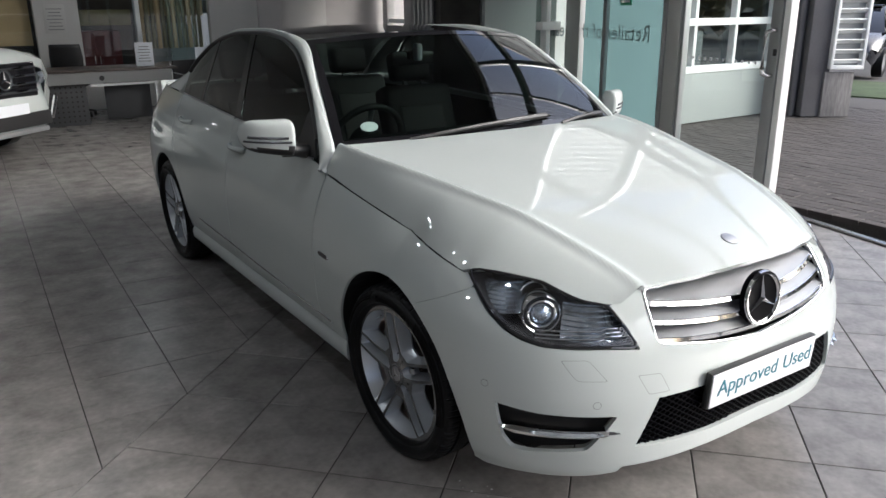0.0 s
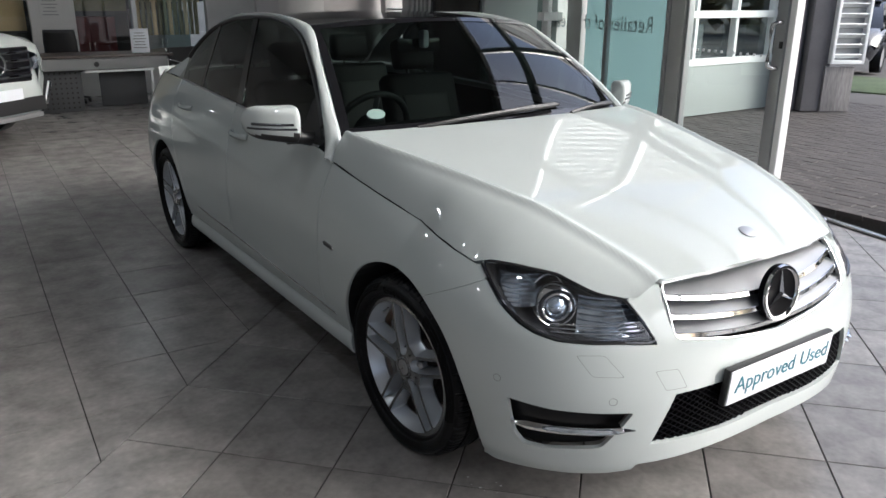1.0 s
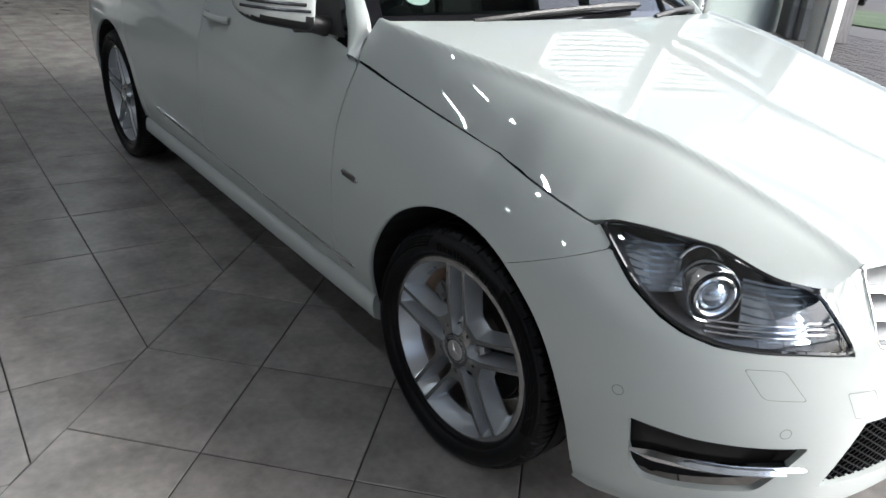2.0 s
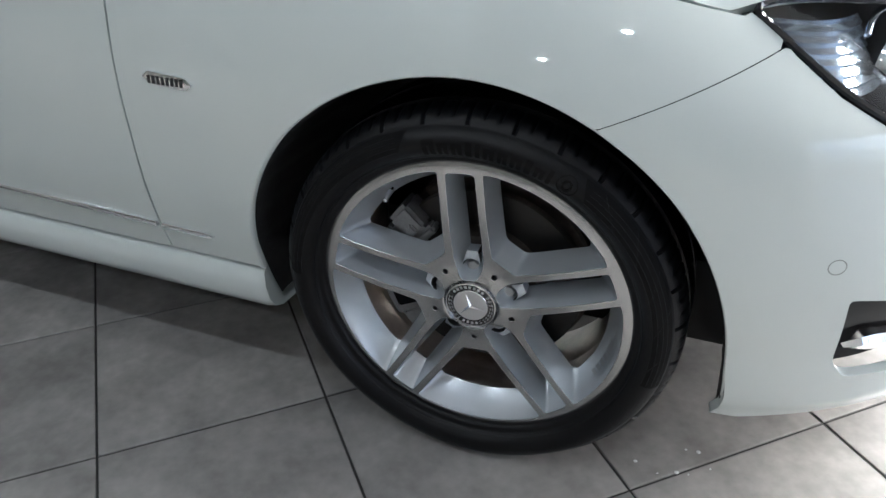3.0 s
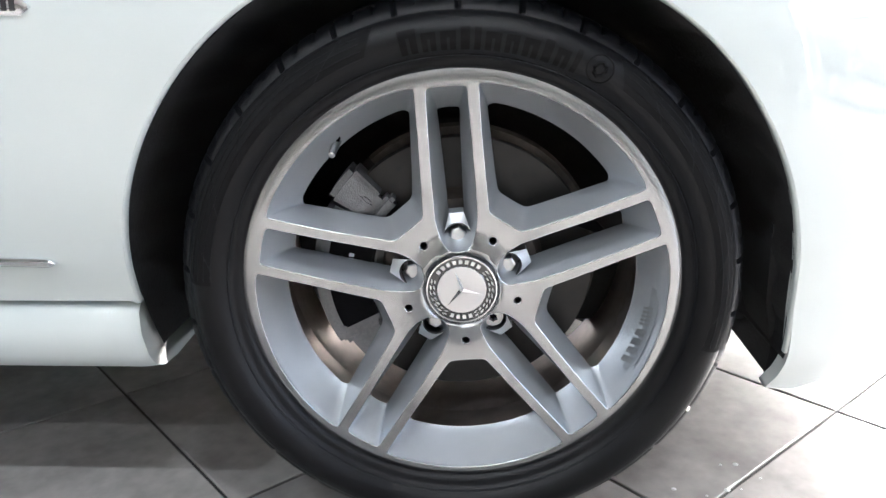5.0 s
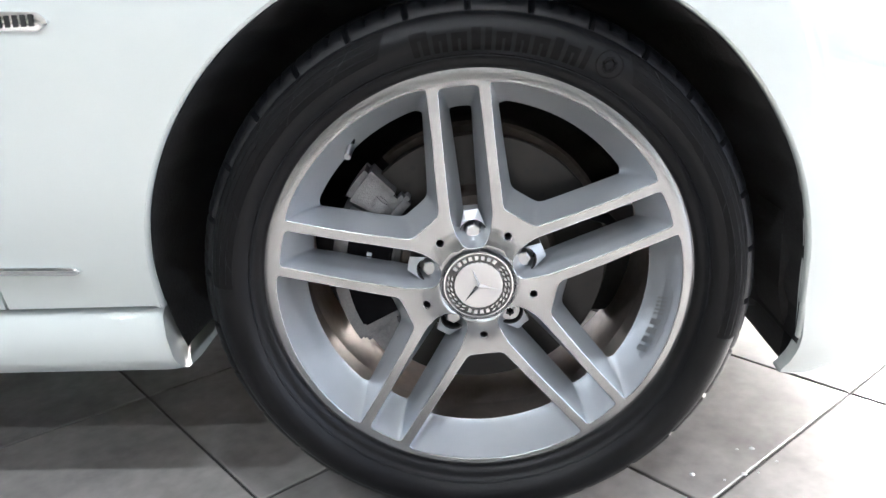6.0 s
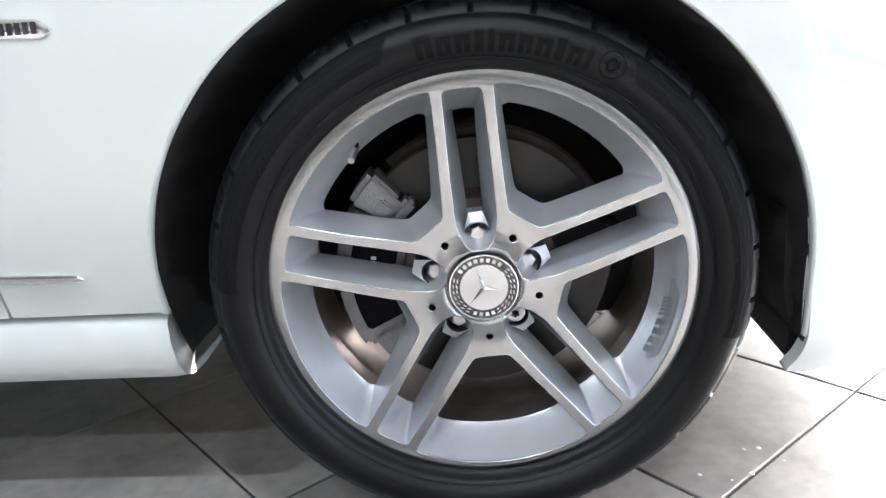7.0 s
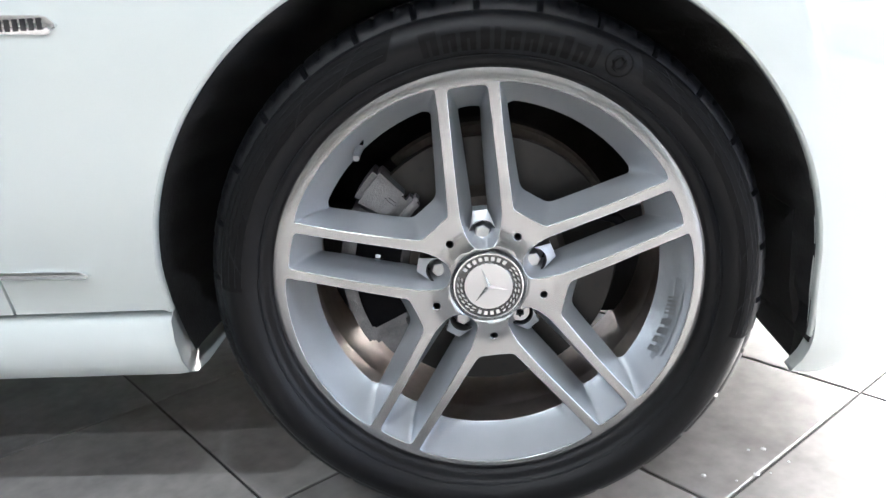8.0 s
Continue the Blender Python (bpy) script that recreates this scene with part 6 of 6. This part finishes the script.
chair = thing("office_chair", "black swivel chair with a curved back behind the desk", "chair", at=(-.22, 10.55, 0), turn=160)
part("seat", box("seat", (.48, .46, .09), PLASTIC, .04, seg=4), chair, "", Matrix.Translation((0, 0, .45)))
rows = [[(.24 * math.sin(1.2 * u) * (1 - .25 * max(0, v_ - .7)), .22 + .06 * u * u * -1 + .05 * v_, .55 + .50 * v_) for u in np.linspace(-1, 1, 13)] for v_ in np.linspace(0, 1, 10)]
br = grid("backrest", rows, PLASTIC)
bo = part("backrest", br, chair)
bo.modifiers.new("thick", "SOLIDIFY").thickness = .03
part("column", tube("column", [(0, 0, .08), (0, 0, .46)], .025, STEEL, 12), chair)
for k in range(5):
    a = k * 1.2566
    part("leg", tube("leg", [(0, 0, .11), (.28 * math.cos(a), .28 * math.sin(a), .06)], [.022, .014], PLASTIC, 8), chair)
    part("castor", lathe("castor", [(0, .025), (.028, .02), (.028, -.02), (0, -.025)], PLASTIC, 16), chair, "", Matrix.Translation((.28 * math.cos(a), .28 * math.sin(a), .028)))


def card_stand(x, y, z, w, h, lean, lab):
    t = thing("sign_holder", lab, "sign", at=(x, y, z), turn=-14)
    part("card", box("card", (w, .006, h), PLATE, .002, (0, 0, 0), pose(0, 0, 0, lean, 0, 0)), t, "white printed card")
    for k in range(6):
        part("print_line", box("print_line", (w * (.7 - .08 * (k % 3)), .002, h * .03), GREY_CAB, 0, (0, -.006, h * (.2 + .12 * k)), pose(0, 0, 0, lean, 0, 0)), t)
    part("foot", box("foot", (w, .10, .008), CLEAR, .002), t, "", Matrix.Translation((0, .03, 0)))


card_stand(.62, 9.58, .75, .24, .33, -8, "white printed card standing on the desk")
card_stand(.38, 9.98, 0, .20, .29, -6, "white printed card standing on the floor")
side_table = thing("round_table", "small table with a dark top beside the desk", "table", at=(1.35, 10.1, 0))
part("top", lathe("top", [(0, .75), (.44, .75), (.45, .74), (.44, .72), (0, .72)], DESK_TOP, 48, "Z"), side_table)
part("column", tube("column", [(0, 0, .02), (0, 0, .72)], .03, STEEL, 12), side_table)
part("foot", lathe("foot", [(0, .02), (.2, .018), (.25, 0)], STEEL, 40, "Z"), side_table)
tub = thing("metal_chair", "chrome-framed visitor chair beside the desk", "chair", at=(1.25, 9.3, 0), turn=20)
for s_ in (-1, 1):
    part("frame_tube", tube("frame_tube", [(s_ * .26, .22, .02), (s_ * .26, -.24, .02), (s_ * .26, -.24, .62), (s_ * .26, .20, .66), (s_ * .26, .24, .80)], .011, CHROME, 8), tub)
part("seat", box("seat", (.46, .44, .04), PLASTIC, .015), tub, "", Matrix.Translation((0, 0, .43)))
part("backrest", box("backrest", (.46, .03, .30), PLASTIC, .012), tub, "", Matrix.Translation((0, .23, .52)))

# a large white off-road car, seen at its front corner
suv = thing("off_road_car", "white off-road car with a chrome grille in the showroom", "car", at=(-1.44, 7.1, 0), turn=44)
sw = .965
st = [(-.02, .62, .98, .70), (.06, .45, 1.06, .84), (.25, .42, 1.12, .93), (.7, .42, 1.17, sw), (1.3, .42, 1.22, sw), (3.8, .42, 1.25, sw), (4.0, .5, 1.2, .9)]
rows = [[(w * .92, y, zl), (w, y, zl + .2), (w, y, zu - .22), (w * .93, y, zu - .06), (w * .6, y, zu), (0, y, zu + .02), (-w * .6, y, zu), (-w * .93, y, zu - .06), (-w, y, zu - .22), (-w, y, zl + .2), (-w * .92, y, zl)] for y, zl, zu, w in st]
part("body", grid("body", rows, PAINT, 50), suv)
rows = []
for i in range(41):
    u = -1 + i / 20
    x, y = .94 * math.copysign(1 - (1 - abs(u)) ** 1.25, u), -.10 + .42 * abs(u) ** 3.2
    rows.append([(x * (1 - .03 * (z < .4)), y + o, z) for z, o in ((.98, .10), (.84, .06), (.70, .03), (.60, 0), (.48, -.02), (.38, -.015), (.30, .01), (.26, .06))])
part("bumper", grid("bumper", rows, PAINT, None, flip=True), suv, "white bumper")
part("intake", box("intake", (1.16, .05, .15), BLACK_IN, .03), suv, "black intake", Matrix.Translation((0, -.115, .33)))
part("skid_plate", box("skid_plate", (1.0, .06, .05), SATIN, .015), suv, "", Matrix.Translation((0, -.12, .265)))
part("grille", box("grille", (.98, .05, .36), GLOSS, .05, seg=3), suv, "black grille with chrome bars", Matrix.Translation((0, -.06, .64)))
for z in (.69, .77, .85, .93):
    part("grille_bar", box("grille_bar", (.94, .03, .028), CHROME, .008), suv, "", Matrix.Translation((0, -.09, z)))
part("grille_disc", lathe("grille_disc", [(0, .01), (.085, .01), (.09, .018), (.105, .018), (.108, 0)], [GLOSS, CHROME], 40, "X", [0, 1, 1, 1]), suv, "", Matrix.Translation((0, -.10, .84)) @ pose(0, 0, 0, 0, 0, 90))
part("three_blade_mark", three_blades(.10, .014, .016, CHROME, "three_blade_mark"), suv, "", Matrix.Translation((0, -.115, .84)) @ pose(0, 0, 0, 0, 0, 90))
part("show_plate", box("show_plate", (.52, .012, .115), PLATE, .004), suv, "white show plate", Matrix.Translation((0, -.128, .47)))
for s_ in (-1, 1):
    rows = [[(s_ * (.52 + .36 * u), -.075 + .36 * u ** 2.2 - .02 * math.sin(math.pi * v_), .76 + .03 * u + (.17 - .02 * u) * v_ * (1 - .3 * (1 - u))) for v_ in np.linspace(0, 1, 7)] for u in np.linspace(0, 1, 13)]
    part("headlight", grid("headlight", rows, LAMP_SILVER, None, flip=s_ < 0), suv, "clear headlight")
    part("fog_blade", box("fog_blade", (.05, .03, .26), CHROME, .012, (0, 0, 0), pose(0, 0, 0, 0, s_ * 24, 0)), suv, "", Matrix.Translation((s_ * .74, .0, .36)))
    for wy in (.85, 3.6):
        part("tyre", lathe("tyre", [(.22, .10), (.34, .115), (.375, .07), (.375, -.10), (.25, -.10)], RUBBER, 48), suv, "", Matrix.Translation((s_ * .85, wy, .375)) @ pose(0, 0, 0, 0, 0, 180 if s_ > 0 else 0))
        part("rim", lathe("rim", [(0, .07), (.08, .08), (.20, .095), (.23, .10)], SATIN, 30), suv, "", Matrix.Translation((s_ * .85, wy, .375)) @ pose(0, 0, 0, 0, 0, 180 if s_ > 0 else 0))
st = [(1.15, 1.18, 1.20, .80), (1.75, 1.2, 1.72, .68), (2.6, 1.22, 1.80, .66), (3.6, 1.22, 1.74, .66), (3.95, 1.2, 1.25, .8)]
part("glasshouse", grid("glasshouse", [[(.9, y, zl), (w, y, zu), (0, y, zu + .03), (-w, y, zu), (-.9, y, zl)] for y, zl, zu, w in st], GLOSS, 50), suv, "dark windows")

# ---- floor tiles, laid diagonally beside the car and square further out ----
ANG, TN, TD = radians(43.7), .409, .413
NV, DV = np.array((math.sin(ANG), -math.cos(ANG))), np.array((math.cos(ANG), math.sin(ANG)))
SEAM = -1.562


def clip(poly, n, c, keep_less):
    out, m = [], len(poly)
    for i in range(m):
        a, b = poly[i], poly[(i + 1) % m]
        da, db = (a @ n - c) * (1 if keep_less else -1), (b @ n - c) * (1 if keep_less else -1)
        if da <= 0:
            out.append(a)
        if (da < 0) != (db < 0) and da != db:
            out.append(a + (b - a) * (da / (da - db)))
    return out


def room(x, y):
    return -12 < x < 2.971 + .228 * y + .35 and -7.4 < y < 11.2


WALL_N, WALL_C = np.array((1, -.228)), 2.971


tv, tf = [], []


def add_flat(poly):
    """A tile of any outline, with a turned-down edge."""
    c = np.mean(poly, 0)
    k, m = len(tv), len(poly)
    for z, e in ((-.0045, .0021), (-.0012, .0021), (0, .0039)):
        for p in poly:
            d = c - p
            tv.append((*(p + d / max(np.hypot(*d), 1e-6) * e * 1.4), z))
    tf.append(tuple(range(k + 2 * m, k + 3 * m)))
    tf.extend((a + i, a + (i + 1) % m, a + m + (i + 1) % m, a + m + i) for a in (k, k + m) for i in range(m))


one = mesh("tile", *slab_tile(TN, TD), TILE, False)
turn_n = math.degrees(math.atan2(NV[1], NV[0]))
TILE_JOINED = material("porcelain_tile_joined", (.212, .203, .194), .27, grain=.11, grain_size=38, stain=.26, stain_size=6.5, vary=.10, islands=True, bump=.06, bump_size=60)
near = 0
for i in range(-6, 36):
    for j in range(-30, 40):
        n0, d0 = -.373 + TN * (i - 2), -.378 + TD * j
        c = NV * (n0 + TN / 2) + DV * (d0 + TD / 2)
        if not room(c[0], c[1]) or n0 + TN < SEAM:
            continue
        if n0 >= SEAM and c @ WALL_N < WALL_C - .32 and abs(c[0] + .1) < 2.6 and -1.9 < c[1] < 2.6 and near < 300:
            near += 1
            ob = part("tile", one, floor, "", Matrix.Translation((*c, 0)) @ pose(0, 0, 0, 0, 0, turn_n))
        else:
            q = [NV * a + DV * b for a, b in ((n0, d0), (n0 + TN, d0), (n0 + TN, d0 + TD), (n0, d0 + TD))]
            q = clip(clip(q, NV, SEAM, False), WALL_N, WALL_C, True)
            if len(q) > 2:
                add_flat(q)
B2 = radians(87.8)
E1, E2 = np.array((math.cos(B2), math.sin(B2))), np.array((math.sin(B2), -math.cos(B2)))
C0 = np.array((-1.352, .800))
for i in range(-30, 30):
    for j in range(-30, 40):
        o = C0 + E2 * (.389 * i) + E1 * (.402 * j + .42)
        q = [o, o + E2 * .389, o + E2 * .389 + E1 * .402, o + E1 * .402]
        c = np.mean(q, 0)
        if not room(*c):
            continue
        q = clip(clip(q, NV, SEAM, True), WALL_N, WALL_C, True)
        if len(q) > 2:
            add_flat(q)
rest = part("tiles_beyond", mesh("tiles_beyond", tv, tf, TILE_JOINED, False), floor)
tagged(rest, "", "", "", "stuff")

# ---- drops of water on the tiles beside the wheel ----
DROP = material("water_drop", (.75, .76, .76), .05, spec=.6, transmission=.4)
for x, y, r in ((-.702, -.372, .0040), (-.763, -.274, .0035), (-.763, -.343, .0040), (-.704, -.351, .0022), (-.777, -.313, .0018), (-.761, -.362, .0015), (-.735, -.395, .002)):
    drop = new("water_drop", lathe("water_drop", [(0, .0016), (r * .5, .0013), (r * .85, .0007), (r, 0)], DROP, 16, "Z"))
    drop.matrix_basis = Matrix.Translation((x, y, 0))
    tagged(drop, "small clear water drop on the grey floor tile", "water drop", "drops on the tiles")
